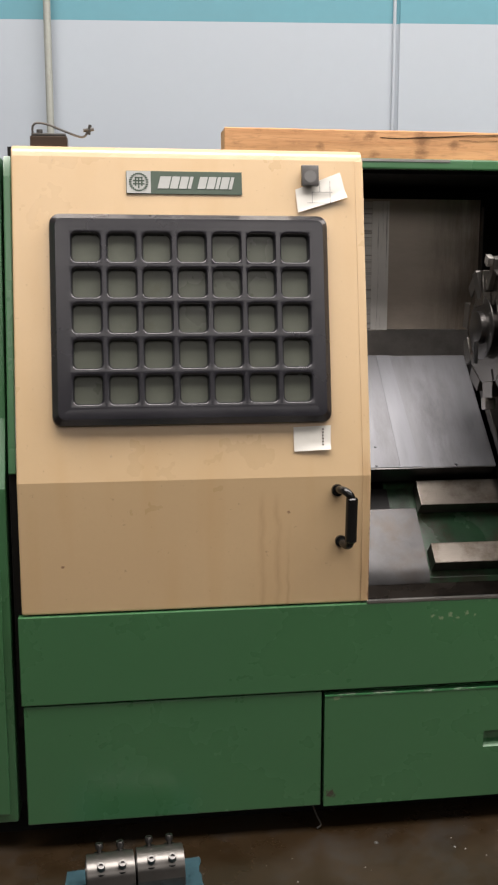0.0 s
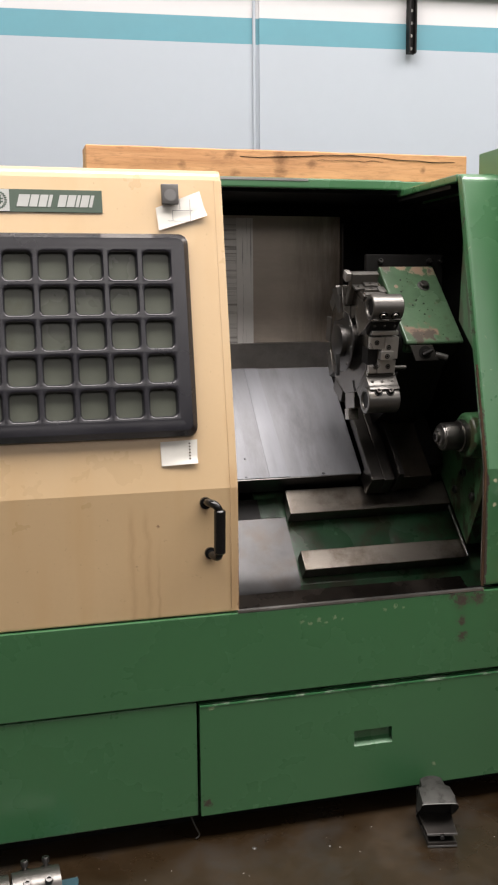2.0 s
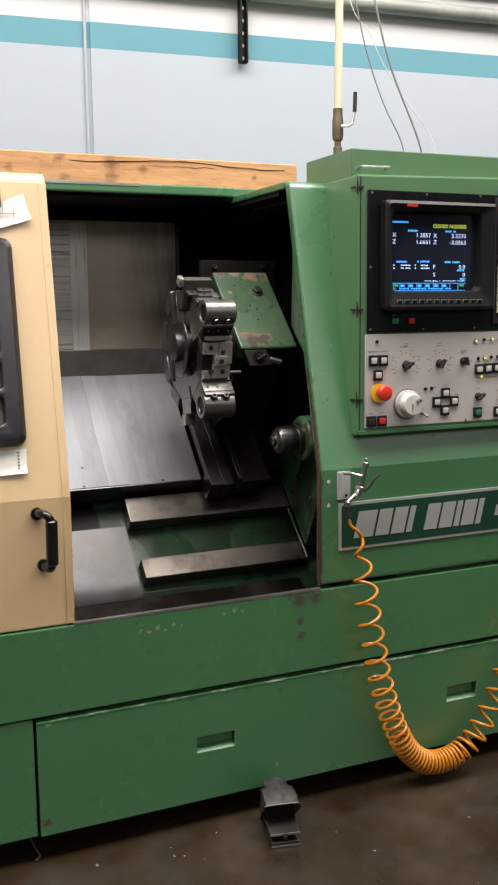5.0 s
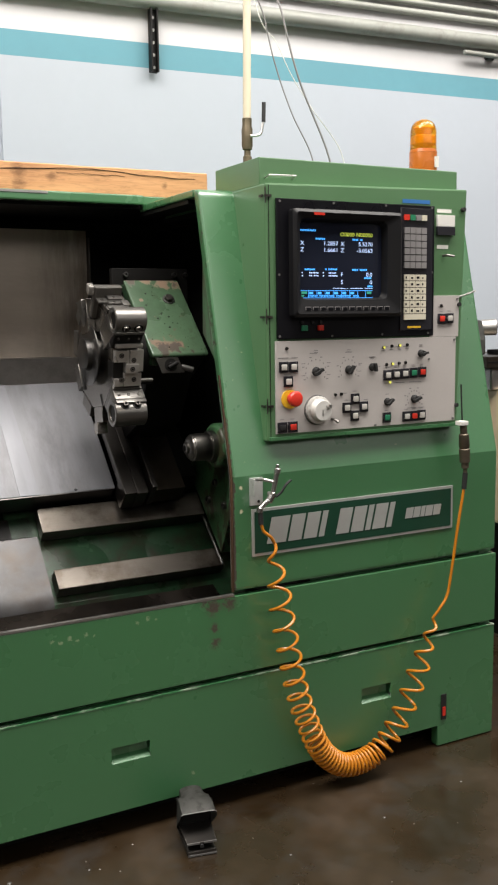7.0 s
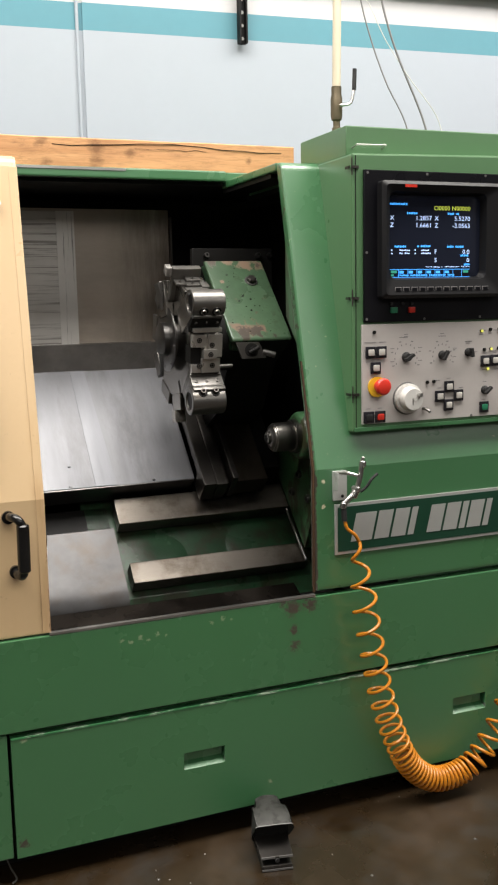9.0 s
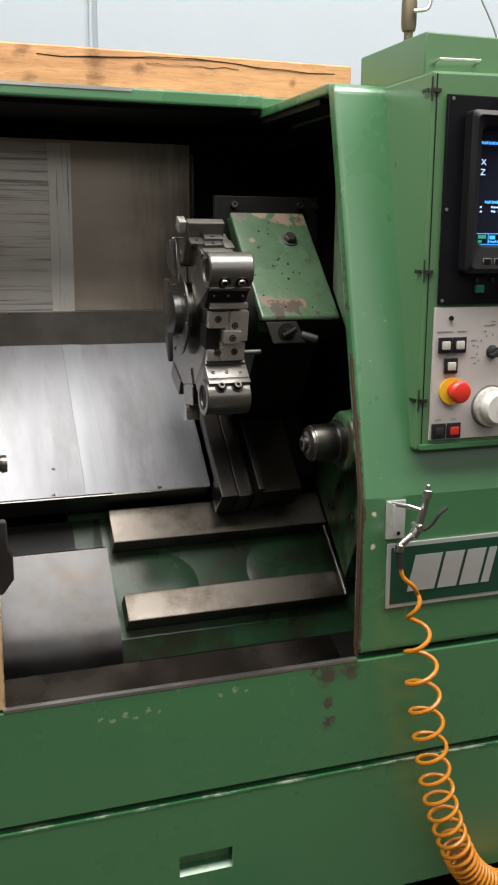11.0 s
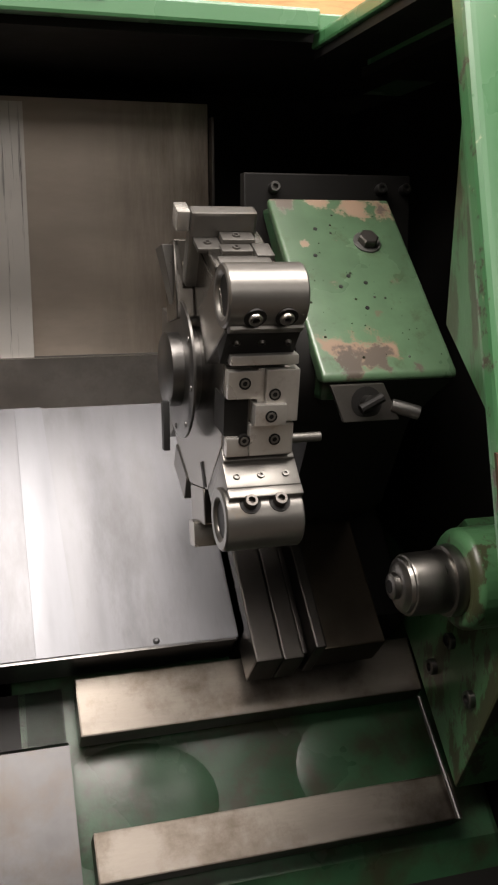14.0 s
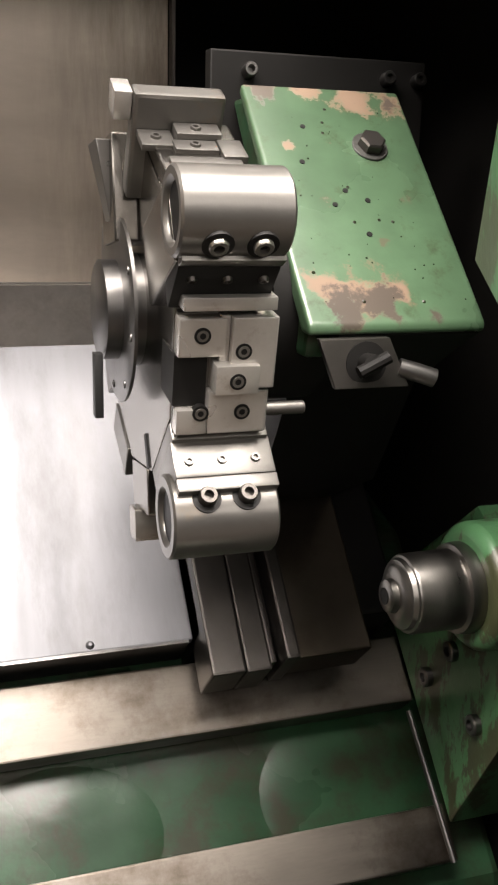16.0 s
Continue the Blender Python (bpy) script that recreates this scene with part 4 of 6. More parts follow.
nrm = Vector((0, -0.7071, 0.7071))
turned(bm, Vector((0.777, 0.452, 1.353)), Vector((0.777, 0.452, 1.353)) + nrm * 0.013, [(0, 0.0135), (0.85, 0.0135), (1, 0.0115)], 6)
bolt = part("plate_bolt", bm, DARK_STEEL, housing)
bm = B()
cyl(bm, Vector((0.777, 0.452, 1.353)) - nrm * 0.001, Vector((0.777, 0.452, 1.353)) + nrm * 0.0028, 0.0185, 28, 0.0006)
part("washer", bm, DARK_IRON, bolt)
bm = B()
for x, d in ((0.70, 0.16), (0.735, 0.13), (0.72, 0.115), (0.755, 0.12), (0.712, 0.20), (0.745, 0.085)):
    p = Vector((x, 0.30 + d * 0.7071 * 1.2, 1.201 + d * 0.7071 * 1.2))
    cyl(bm, p - nrm * 0.002, p + nrm * 0.0012, 0.0028, 10)
pieces("plate_hole", bm, DARK, housing)
random.seed(11)
bm = B()
for k in range(46):
    x, d = random.uniform(0.672, 0.82), random.uniform(0.02, 0.27)
    p = Vector((x, 0.3002 + d * 0.7071, 1.2018 + d * 0.7071))
    r = random.choice((0.0007, 0.0010, 0.0014, 0.0022))
    turned(bm, p - nrm * 0.001, p + nrm * r * 0.5, [(0, r), (0.6, r * 0.8), (1, r * 0.3)], 7)
tagged(part("oil_specks", bm, surface("oil_drop", (0.02, 0.022, 0.012), 0.08, vary=0.2, bump=0.0), housing, "dark glossy oil specks"), kind="stuff")
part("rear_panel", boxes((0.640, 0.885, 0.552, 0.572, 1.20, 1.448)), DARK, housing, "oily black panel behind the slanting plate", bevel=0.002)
bm = B()
for x in (0.681, 0.838, 0.875):
    socket_screw(bm, (x, 0.540, 1.430), (0, -1, 0.2), 0.0075, 0.014)
pieces("plate_screw", bm, OXIDE, housing)
bm = B()
prism(bm, [(0.298, 1.1905), (0.290, 1.1905), (0.283, 1.148), (0.290, 1.148)], 0, 0, (0.666, 0.666, 0.680, 0.680), (0.732, 0.732, 0.750, 0.750))
bracket = part("stop_bracket", bm, DARK_STEEL, housing, bevel=0.001)
bm = B()
turned(bm, (0.709, 0.290, 1.169), (0.709, 0.270, 1.171), [(0, 0.019), (0.22, 0.019), (0.25, 0.009), (0.95, 0.009), (1, 0.006)], 22)
tube(bm, [(0.696, 0.272, 1.164), (0.723, 0.272, 1.177)], 0.0058, 10)
part("stop_screw", bm, DARK, housing)
bm = B()
tube(bm, [(0.742, 0.290, 1.164), (0.757, 0.285, 1.160), (0.773, 0.281, 1.155)], 0.0085, 12)
part("stop_finger", bm, OXIDE, housing)

# carriage below the turret
bm = B()
slant_prism(bm, 0.628, 0.885, 0.345, 0.86, -0.05, 0.075)
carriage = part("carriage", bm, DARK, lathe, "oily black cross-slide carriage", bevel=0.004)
for x0, x1, u0, h1 in ((0.628, 0.668, 0.290, 0.096), (0.6695, 0.700, 0.290, 0.092), (0.702, 0.711, 0.300, 0.080), (0.713, 0.730, 0.294, 0.112)):
    bm = B()
    slant_prism(bm, x0, x1, u0, 0.70, 0.02, h1)
    part("slide_rib", bm, DARK_STEEL, carriage, bevel=0.003)
bm = B()
slant_prism(bm, 0.732, 0.83, 0.300, 0.70, 0.02, 0.085)
part("slide_plate", bm, SLIDE, carriage, bevel=0.003)

# tailstock
QY, QZ = 0.325, 0.928
bm = B()
turned(bm, (0.762, QY, QZ), (0.852, QY, QZ), [(0, 0.0135), (0.02, 0.0165), (0.09, 0.0172), (0.10, 0.0250), (0.13, 0.0300), (0.15, 0.0318), (0.16, 0.0345), (0.21, 0.0362), (0.22, 0.0388), (0.25, 0.0400), (0.80, 0.0405), (0.81, 0.0455), (0.95, 0.047), (1, 0.045)], 44)
tail_quill = part("tailstock_quill", bm, QUILL, lathe, "stepped steel tailstock quill")
bm = B()
turned(bm, (0.7612, QY, QZ), (0.767, QY, QZ), [(0, 0.0085), (1, 0.007)], 18)
part("centre_bore", bm, DARK, tail_quill)
bm = B()
cyl(bm, (0.850, QY, QZ), (0.98, QY, QZ), 0.066, 36, 0.008)
prism(bm, [(0.30, 0.935), (0.40, 0.985), (0.62, 0.80), slant(0.33, 0.002), slant(0.10, 0.002), (0.28, 0.80)], 0.905, 0.982)
part("tailstock_body", bm, GREEN_TAIL, lathe, "rust-streaked green tailstock body", bevel=0.004)
bm = B()
for p in ((0.902, 0.42, 0.80), (0.902, 0.36, 0.74), (0.902, 0.47, 0.74)):
    socket_screw(bm, (p[0] - 0.006, p[1], p[2]), (-1, 0, 0), 0.012, 0.01)
pieces("tailstock_screw", bm, OXIDE, lathe)

# spindle chuck, mostly hidden behind the door
bm = B()
turned(bm, (-0.10, QY, QZ), (0.075, QY, QZ), [(0, 0.12), (0.3, 0.13), (0.32, 0.185), (0.96, 0.19), (1, 0.185)], 48)
chuck = part("spindle_chuck", bm, STEEL, lathe, "steel three-jaw spindle chuck")
bm = B()
turned(bm, (0.070, QY, QZ), (0.150, QY, QZ), [(0, 0.030), (0.5, 0.030), (0.52, 0.017), (0.80, 0.017), (0.81, 0.0150), (0.86, 0.0150), (0.87, 0.0175), (1, 0.0165)], 28)
part("draw_tube", bm, QUILL, chuck)
for a in (262, 22, 142):
    bm = B()
    u, w = Vector((0, math.cos(radians(a)), math.sin(radians(a)))), Vector((0, -math.sin(radians(a)), math.cos(radians(a))))
    c = Vector((0, QY, QZ))
    tip = 0.142 if a == 262 else 0.095
    pts = [(0.074, 0.110), (tip, 0.110), (tip, 0.165), (tip + 0.008, 0.172), (tip + 0.008, 0.222), (tip - 0.014, 0.250), (0.074, 0.250)]
    a0 = [bm.verts.new(c + Vector((x, 0, 0)) + u * r - w * 0.022) for x, r in pts]
    a1 = [bm.verts.new(c + Vector((x, 0, 0)) + u * r + w * 0.022) for x, r in pts]
    bm.faces.new(a0)
    bm.faces.new(a1[::-1])
    for k in range(len(pts)):
        bm.faces.new((a0[k], a1[k], a1[(k + 1) % len(pts)], a0[(k + 1) % len(pts)]))
    part("chuck_jaw", bm, DARK_STEEL, chuck, bevel=0.003)

# ---- control console ----
def cons(x, z, out=0.0):
    """A point on the console's upright face, from a drawing of it at 1 : 1.05."""
    return Vector((1.0493 * x + 0.016, -out, 1.0493 * z - 0.0636))


bm = B()
pts = [(0.797, 0.990, 0.0), (1.400, 0.995, 0.0), (1.425, 1.632, 0.0), (0.800, 1.618, 0.0)]
f = [bm.verts.new(cons(*p)) for p in pts]
k = [bm.verts.new(v) for v in ((0.855, 0.04, 0.976), (1.485, 0.04, 0.980), (1.511, 0.32, 1.649), (0.856, 0.32, 1.634))]
bm.faces.new(f)
bm.faces.new(k[::-1])
for i in range(4):
    bm.faces.new((f[i], f[(i + 1) % 4], k[(i + 1) % 4], k[i]))
console = part("control_console", bm, GREEN_CONSOLE, lathe, "green control console box", bevel=0.005)
part("console_top_box", boxes((0.858, 1.503, 0.035, 0.29, 1.632, 1.703)), GREEN_CONSOLE, console, bevel=0.003)
bm = B()
plate_into(bm, cons, 0.802, 1.398, 0.993, 1.001, 0.001, 0.012)
part("drip_edge", bm, GREEN, console)
bm = B()
plate_into(bm, cons, 0.8072, 0.8092, 1.000, 1.614, 0.0002, 0.0007)
part("door_gap", bm, DARK, console)
bm = B()
for z in (1.06, 1.28, 1.57):
    plate_into(bm, cons, 0.7965, 0.815, z + 0.015, z + 0.021, 0.0005, 0.004)
    box(bm, 0.8490, 0.8518, 0.004, 0.024, 1.0493 * (z + 0.015) - 0.0636, 1.0493 * (z + 0.021) - 0.0636)
    tube(bm, [cons(0.7975, z, 0.004), cons(0.7975, z + 0.038, 0.004)], 0.0018, 8)
pieces("console_hinge", bm, DARK_STEEL, console)


def facing(name, mat, label, *plates, bevel=0.0):
    bm = B()
    for p in plates:
        plate_into(bm, cons, *p)
    made = part(name, bm, mat, console, label, bevel=bevel)
    return tagged(made, kind="stuff") if name == "display_bars" else made


facing("black_fascia", BLACK_PANEL, "black display fascia", (0.826, 1.309, 1.243, 1.583, 0.0005, 0.008), bevel=0.002)
facing("grey_fascia", GREY, "light grey switch panel", (0.821, 1.388, 1.008, 1.238, 0.0005, 0.006), (1.300, 1.397, 1.2385, 1.349, 0.0005, 0.006), bevel=0.001)
# display hood: a frame round the recessed tube
bm = B()
outer = rounded((0.859 + 1.186) / 2, 1.427, 0.326, 0.262, 0.008)
rim = rounded((0.859 + 1.186) / 2, 1.427, 0.310, 0.246, 0.008)
inner = rounded(1.010, 1.437, 0.262, 0.196, 0.016)
deep = rounded(1.010, 1.437, 0.250, 0.186, 0.016)
loops(bm, [(outer, 0.0), (outer, 0.030), (rim, 0.038), (inner, 0.030), (deep, 0.010)], cons)
part("display_hood", bm, surface("matt_black_plastic", (0.008, 0.008, 0.009), 0.5, vary=0.2, grain=90, bump=0.06, specular=0.25), console, "black moulded display hood")
bm = B()
rows = loops(bm, [(rounded(1.010, 1.437, 0.256, 0.192, 0.016), 0.0085), (rounded(1.010, 1.437, 0.20, 0.14, 0.016), 0.011)], cons)
bm.faces.new(rows[-1])
part("display_glass", bm, SCREEN, console, "dark display tube showing blue and white figures")
facing("hood_badge", RED, "", (0.915, 0.945, 1.543, 1.549, 0.038, 0.040))
bm = B()
for i in range(12):
    plate_into(bm, cons, 0.891 + 0.0215 * i, 0.907 + 0.0215 * i, 1.3105, 1.3215, 0.033, 0.0360)
pieces("soft_key_rim", bm, KEYCAP, console)
bm = B()
for i in range(12):
    plate_into(bm, cons, 0.8925 + 0.0215 * i, 0.9055 + 0.0215 * i, 1.312, 1.320, 0.0355, 0.0375)
pieces("soft_key", bm, BLACK_PANEL, console)


def figure(body, x, z, size, mat, stretch=1.0, out=0.0128, right=False):
    cu = bpy.data.curves.new("figure", "FONT")
    cu.body, cu.size, cu.resolution_u = body, size * 0.86, 2
    cu.align_x = "RIGHT" if right else "LEFT"
    ob = bpy.data.objects.new("figure", cu)
    scene.collection.objects.link(ob)
    me = bpy.data.meshes.new_from_object(ob)
    bpy.data.objects.remove(ob)
    for v in me.vertices:
        v.co = cons(x + v.co.x * stretch, z + v.co.y, out)
    me.materials.clear()
    me.materials.append(mat)
    o = new("display_figure", me)
    o.parent = console
    return o


figure("O0000 N00000", 1.106, 1.496, 0.0165, LIME, 1.1, right=True)
for lab, z, a, b in (("X", 1.473, "1.2857", "5.5270"), ("Z", 1.457, "1.6661", "-3.0563")):
    figure(lab, 0.890, z, 0.0165, PALE, 1.1)
    figure(a, 1.001, z, 0.0165, PALE, 1.15, right=True)
    figure(lab, 1.008, z, 0.0165, PALE, 1.1)
    figure(b, 1.106, z, 0.0165, PALE, 1.15, right=True)
for lab, z, a in (("F", 1.397, "0.0"), ("S", 1.378, "0")):
    figure(lab, 1.008, z, 0.0165, PALE, 1.1)
    figure(a, 1.105, z, 0.0165, PALE, 1.15, right=True)
def glyphs(*runs):
    """Rows of small bars, each about as wide as one character: (x0, x1, z, height)."""
    out, k = [], 0
    for x0, x1, z, h in runs:
        x = x0
        while x < x1 - 0.001:
            k += 1
            w = 0.0030 + 0.0012 * ((k * 7) % 3) / 2
            if (k * 5) % 11:
                out.append((x, min(x + w, x1), z + 0.0006 * ((k * 3) % 2), z + h - 0.0005 * ((k * 4) % 3), 0.0125, 0.0128))
            x += 0.0046
    return out


facing("display_bars", CYAN, "", *glyphs((0.890, 0.935, 1.506, 0.0052), (0.930, 0.962, 1.486, 0.0052), (1.044, 1.074, 1.486, 0.0052), (0.902, 0.932, 1.411, 0.0052), (0.962, 0.998, 1.412, 0.0052),
                                         (1.043, 1.088, 1.411, 0.0052), (1.080, 1.106, 1.391, 0.0052), (1.090, 1.106, 1.370, 0.0052), (0.912, 1.064, 1.3465, 0.0042)),
       (0.890, 1.106, 1.3610, 1.3622, 0.0125, 0.0128), (0.890, 1.106, 1.3435, 1.3445, 0.0125, 0.0128), *[(0.912 + 0.0245 * i, 0.9130 + 0.0245 * i, 1.3445, 1.361, 0.0125, 0.0128) for i in range(8)],
       *[(0.915 + 0.0245 * i, 0.926 + 0.0245 * i, 1.3525, 1.3585, 0.0125, 0.0128) for i in range(6)])
facing("display_bars", PALE, "", *glyphs((0.893, 0.897, 1.4035, 0.0036), (0.893, 0.897, 1.3965, 0.0036), (0.915, 0.942, 1.4035, 0.0036), (0.915, 0.942, 1.3965, 0.0036), (0.955, 0.959, 1.4035, 0.0036), (0.955, 0.959, 1.3965, 0.0036),
                                         (0.972, 0.998, 1.4035, 0.0036), (0.972, 0.998, 1.3965, 0.0036), (1.005, 1.030, 1.3657, 0.0028), (1.036, 1.106, 1.3662, 0.0024), (0.985, 1.002, 1.3662, 0.0024)))
facing("display_bars", glow("green_phosphor", (0.03, 0.3, 0.2), 0.35), "", (0.8925, 0.908, 1.3535, 1.3595, 0.0125, 0.0128), (0.8925, 0.900, 1.3465, 1.351, 0.0125, 0.0128), (1.088, 1.102, 1.3535, 1.3595, 0.0125, 0.0128))

# keypad
facing("keypad_plate", BLACK, "black keypad plate", (1.194, 1.299, 1.258, 1.575, 0.0085, 0.013), bevel=0.002)
for i, mt in enumerate((RED, GREEN_KEY, KEYCAP, KEY_IVORY)):
    facing("key", mt, "", (1.204 + 0.019 * i, 1.2195 + 0.019 * i, 1.543, 1.557, 0.0135, 0.018))
for j in range(6):
    for i in range(4):
        facing("key", KEYCAP, "", (1.204 + 0.0185 * i, 1.2205 + 0.0185 * i, 1.420 + 0.0178 * j, 1.4355 + 0.0178 * j, 0.0135, 0.018))
for j in range(6):
    for i in range(4):
        facing("key", KEY_IVORY, "", (1.204 + 0.0182 * i, 1.2208 + 0.0182 * i, 1.302 + 0.0172 * j, 1.3175 + 0.0172 * j, 0.0135, 0.0175))
facing("key", KEY_IVORY, "", (1.204, 1.2754, 1.286, 1.3005, 0.0135, 0.0175))
bm = B()
for j in range(6):
    for i in range(4):
        x, z = 1.2075 + 0.0182 * i, 1.3065 + 0.0172 * j
        w = 0.004 + 0.005 * ((i * 7 + j * 3) % 3) / 2
        plate_into(bm, cons, x, x + w, z, z + 0.004 + 0.002 * ((i + j) % 2), 0.0176, 0.0179)
tagged(part("key_legend", bm, BLACK, console), kind="stuff")
facing("keypad_badge", YELLOW, "", (1.218, 1.262, 1.264, 1.269, 0.0131, 0.0136))
facing("pilot_button", GREEN_KEY, "", (0.893, 0.909, 1.263, 1.276, 0.0085, 0.016), bevel=0.001)
facing("pilot_button", RED, "", (0.940, 0.956, 1.263, 1.276, 0.0085, 0.016), bevel=0.001)
bm = B()
for x in (0.895, 0.926, 0.950):
    cyl(bm, cons(x, 1.284, 0.008), cons(x, 1.284, 0.013), 0.004, 12)
pieces("toggle", bm, RUBBER, console)

# push buttons: a black bezel with a coloured cap
for x, z, w, mt in ((0.842, 1.174, 0.019, WHITE), (0.870, 1.174, 0.019, WHITE), (0.855, 1.138, 0.019, WHITE), (0.867, 1.024, 0.020, RED), (1.055, 1.085, 0.019, WHITE), (1.029, 1.063, 0.019, WHITE),
                    (1.082, 1.063, 0.019, WHITE), (1.054, 1.041, 0.019, WHITE), (1.158, 1.142, 0.019, WHITE), (1.186, 1.143, 0.019, WHITE), (1.214, 1.144, 0.019, WHITE), (1.243, 1.145, 0.019, GREEN_KEY),
                    (1.272, 1.146, 0.019, RED), (1.156, 1.030, 0.019, GREEN_KEY), (1.221, 1.029, 0.019, WHITE), (1.246, 1.029, 0.019, RED), (1.271, 1.030, 0.019, WHITE),
                    (1.336, 1.287, 0.019, RED), (1.363, 1.288, 0.019, WHITE), (0.837, 1.024, 0.020, RUBBER)):
    facing("button_bezel", BLACK, "", (x - w / 2 - 0.0035, x + w / 2 + 0.0035, z - 0.0135, z + 0.0135, 0.0065, 0.0105), bevel=0.001)
    facing("button_cap", CAP_IVORY if mt is WHITE else mt, "", (x - w / 2 + 0.0018, x + w / 2 - 0.0018, z - 0.0072, z + 0.0072, 0.0107, 0.0150), bevel=0.002)


def knob(x, z, r, turn):
    bm = B()
    turned(bm, cons(x, z, 0.0065), cons(x, z, 0.022), [(0, r), (0.2, r), (0.3, r * 0.8), (1, r * 0.72)], 22)
    a = radians(turn)
    u, w = Vector((math.cos(a), 0, math.sin(a))), Vector((-math.sin(a), 0, math.cos(a)))
    c0, c1 = cons(x, z, 0.018), cons(x, z, 0.030)
    vs = [bm.verts.new(c + u * su * r * 1.05 + w * sw * r * 0.28) for c in (c0, c1) for su in (-1, 1) for sw in (-1, 1)]
    for q in ((0, 1, 3, 2), (4, 6, 7, 5), (0, 4, 5, 1), (2, 3, 7, 6), (0, 2, 6, 4), (1, 5, 7, 3)):
        bm.faces.new([vs[i] for i in q])
    part("selector_knob", bm, RUBBER, console, "black selector knob")


for x, z, r, a in ((0.937, 1.160, 0.015, 30), (1.036, 1.161, 0.014, 60), (1.109, 1.165, 0.013, 100), (1.158, 1.072, 0.013, 40), (1.247, 1.075, 0.014, 20), (1.268, 1.196, 0.013, 10)):
    knob(x, z, r * 0.82, a)
bm = B()
for x, z, r in ((0.937, 1.160, 0.030), (1.036, 1.161, 0.026), (1.247, 1.075, 0.022)):
    for i in range(11):
        t = radians(-30 + 24 * i)
        cx, cz = x + r * math.cos(t), z + r * math.sin(t)
        plate_into(bm, cons, cx - 0.0012, cx + 0.0012, cz - 0.002, cz + 0.002, 0.0062, 0.0066)
        if i % 2 == 0:
            cx, cz = x + (r + 0.009) * math.cos(t), z + (r + 0.009) * math.sin(t)
            plate_into(bm, cons, cx - 0.0030, cx + 0.0030, cz - 0.0012, cz + 0.0012, 0.0062, 0.0066)
for x in (1.158, 1.186, 1.214, 1.243, 1.272):
    for dz in (0.017, 0.021):
        plate_into(bm, cons, x - 0.006, x + 0.005 - 0.2 * (dz - 0.017), 1.144 + dz, 1.1452 + dz, 0.0062, 0.0066)
for x, z in ((1.221, 1.047), (1.246, 1.047), (1.271, 1.048), (1.055, 1.104), (1.029, 1.082), (1.156, 1.048), (1.336, 1.306), (1.363, 1.307), (0.867, 1.043), (0.837, 1.043), (1.109, 1.186), (1.109, 1.190), (1.268, 1.214), (1.268, 1.218), (1.158, 1.091),
             (0.900, 1.180), (0.900, 1.150), (0.975, 1.150), (0.975, 1.180), (1.070, 1.155), (1.072, 1.175), (1.130, 1.165), (1.172, 1.208), (1.197, 1.208), (1.222, 1.209), (1.146, 1.206), (0.937, 1.207), (0.937, 1.212), (1.036, 1.211)):
    plate_into(bm, cons, x - 0.0055, x + 0.0055, z, z + 0.0016, 0.0062, 0.0066)
for x, z, w in ((0.842, 1.196, 0.03), (0.875, 1.196, 0.018), (0.855, 1.156, 0.022), (0.93, 1.205, 0.022), (1.036, 1.205, 0.02), (1.11, 1.19, 0.02), (1.16, 1.12, 0.02), (1.20, 1.12, 0.03), (1.25, 1.12, 0.04), (1.15, 1.215, 0.02),
                (1.19, 1.215, 0.018), (1.22, 1.215, 0.022), (1.24, 1.05, 0.03), (1.27, 1.05, 0.02), (1.335, 1.318, 0.018), (1.02, 1.100, 0.02), (1.09, 1.08, 0.012)):
    plate_into(bm, cons, x - w / 2, x + w / 2, z, z + 0.0018, 0.0062, 0.0066)
tagged(part("panel_legend", bm, KEYCAP, console), kind="stuff")
bm = B()
for x, z in ((1.146, 1.215), (1.172, 1.218), (1.197, 1.219), (1.222, 1.220), (1.155, 1.170), (1.174, 1.171), (1.196, 1.172), (1.217, 1.173), (0.995, 1.098), (1.013, 1.099), (0.852, 1.220), (1.335, 1.322)):
    cyl(bm, cons(x, z, 0.006), cons(x, z, 0.010), 0.0042, 12)
pieces("indicator", bm, DARK, console)
bm = B()
for x, z in ((1.146, 1.215), (1.197, 1.219), (1.174, 1.171), (1.165, 1.123)):
    cyl(bm, cons(x, z, 0.0095), cons(x, z, 0.0115), 0.0036, 12)
pieces("indicator_lens", bm, LED, console, "yellow lit indicator")
bm = B()
turned(bm, cons(0.859, 1.094, 0.0065), cons(0.859, 1.094, 0.010), [(0, 0.025), (1, 0.025)], 32)
part("stop_ring", bm, YELLOW, console, "yellow stop button plate")
bm = B()
turned(bm, cons(0.861, 1.096, 0.010), cons(0.861, 1.096, 0.044), [(0, 0.012), (0.45, 0.012), (0.48, 0.0195), (0.8, 0.0205), (0.95, 0.017), (1, 0.010)], 32)
part("stop_button", bm, RED, console, "red mushroom stop button")
bm = B()
turned(bm, cons(0.940, 1.063, 0.0061), cons(0.940, 1.063, 0.0085), [(0, 0.0405), (1, 0.0395)], 40)
part("handwheel_seat", bm, IRON, console)
bm = B()
turned(bm, cons(0.940, 1.063, 0.0065), cons(0.940, 1.063, 0.040), [(0, 0.037), (0.3, 0.037), (0.34, 0.034), (0.36, 0.030), (0.9, 0.028), (1, 0.026)], 44)
part("pulse_handwheel", bm, surface("grimy_white_plastic", (0.60, 0.59, 0.56), 0.42, vary=0.1, stain=(0.22, 0.20, 0.17), stain_at=0.56, stain_width=0.15, stain_scale=28.0), console, "white round pulse handwheel")
bm = B()
turned(bm, cons(0.953, 1.073, 0.040), cons(0.953, 1.073, 0.052), [(0, 0.006), (1, 0.005)], 14)
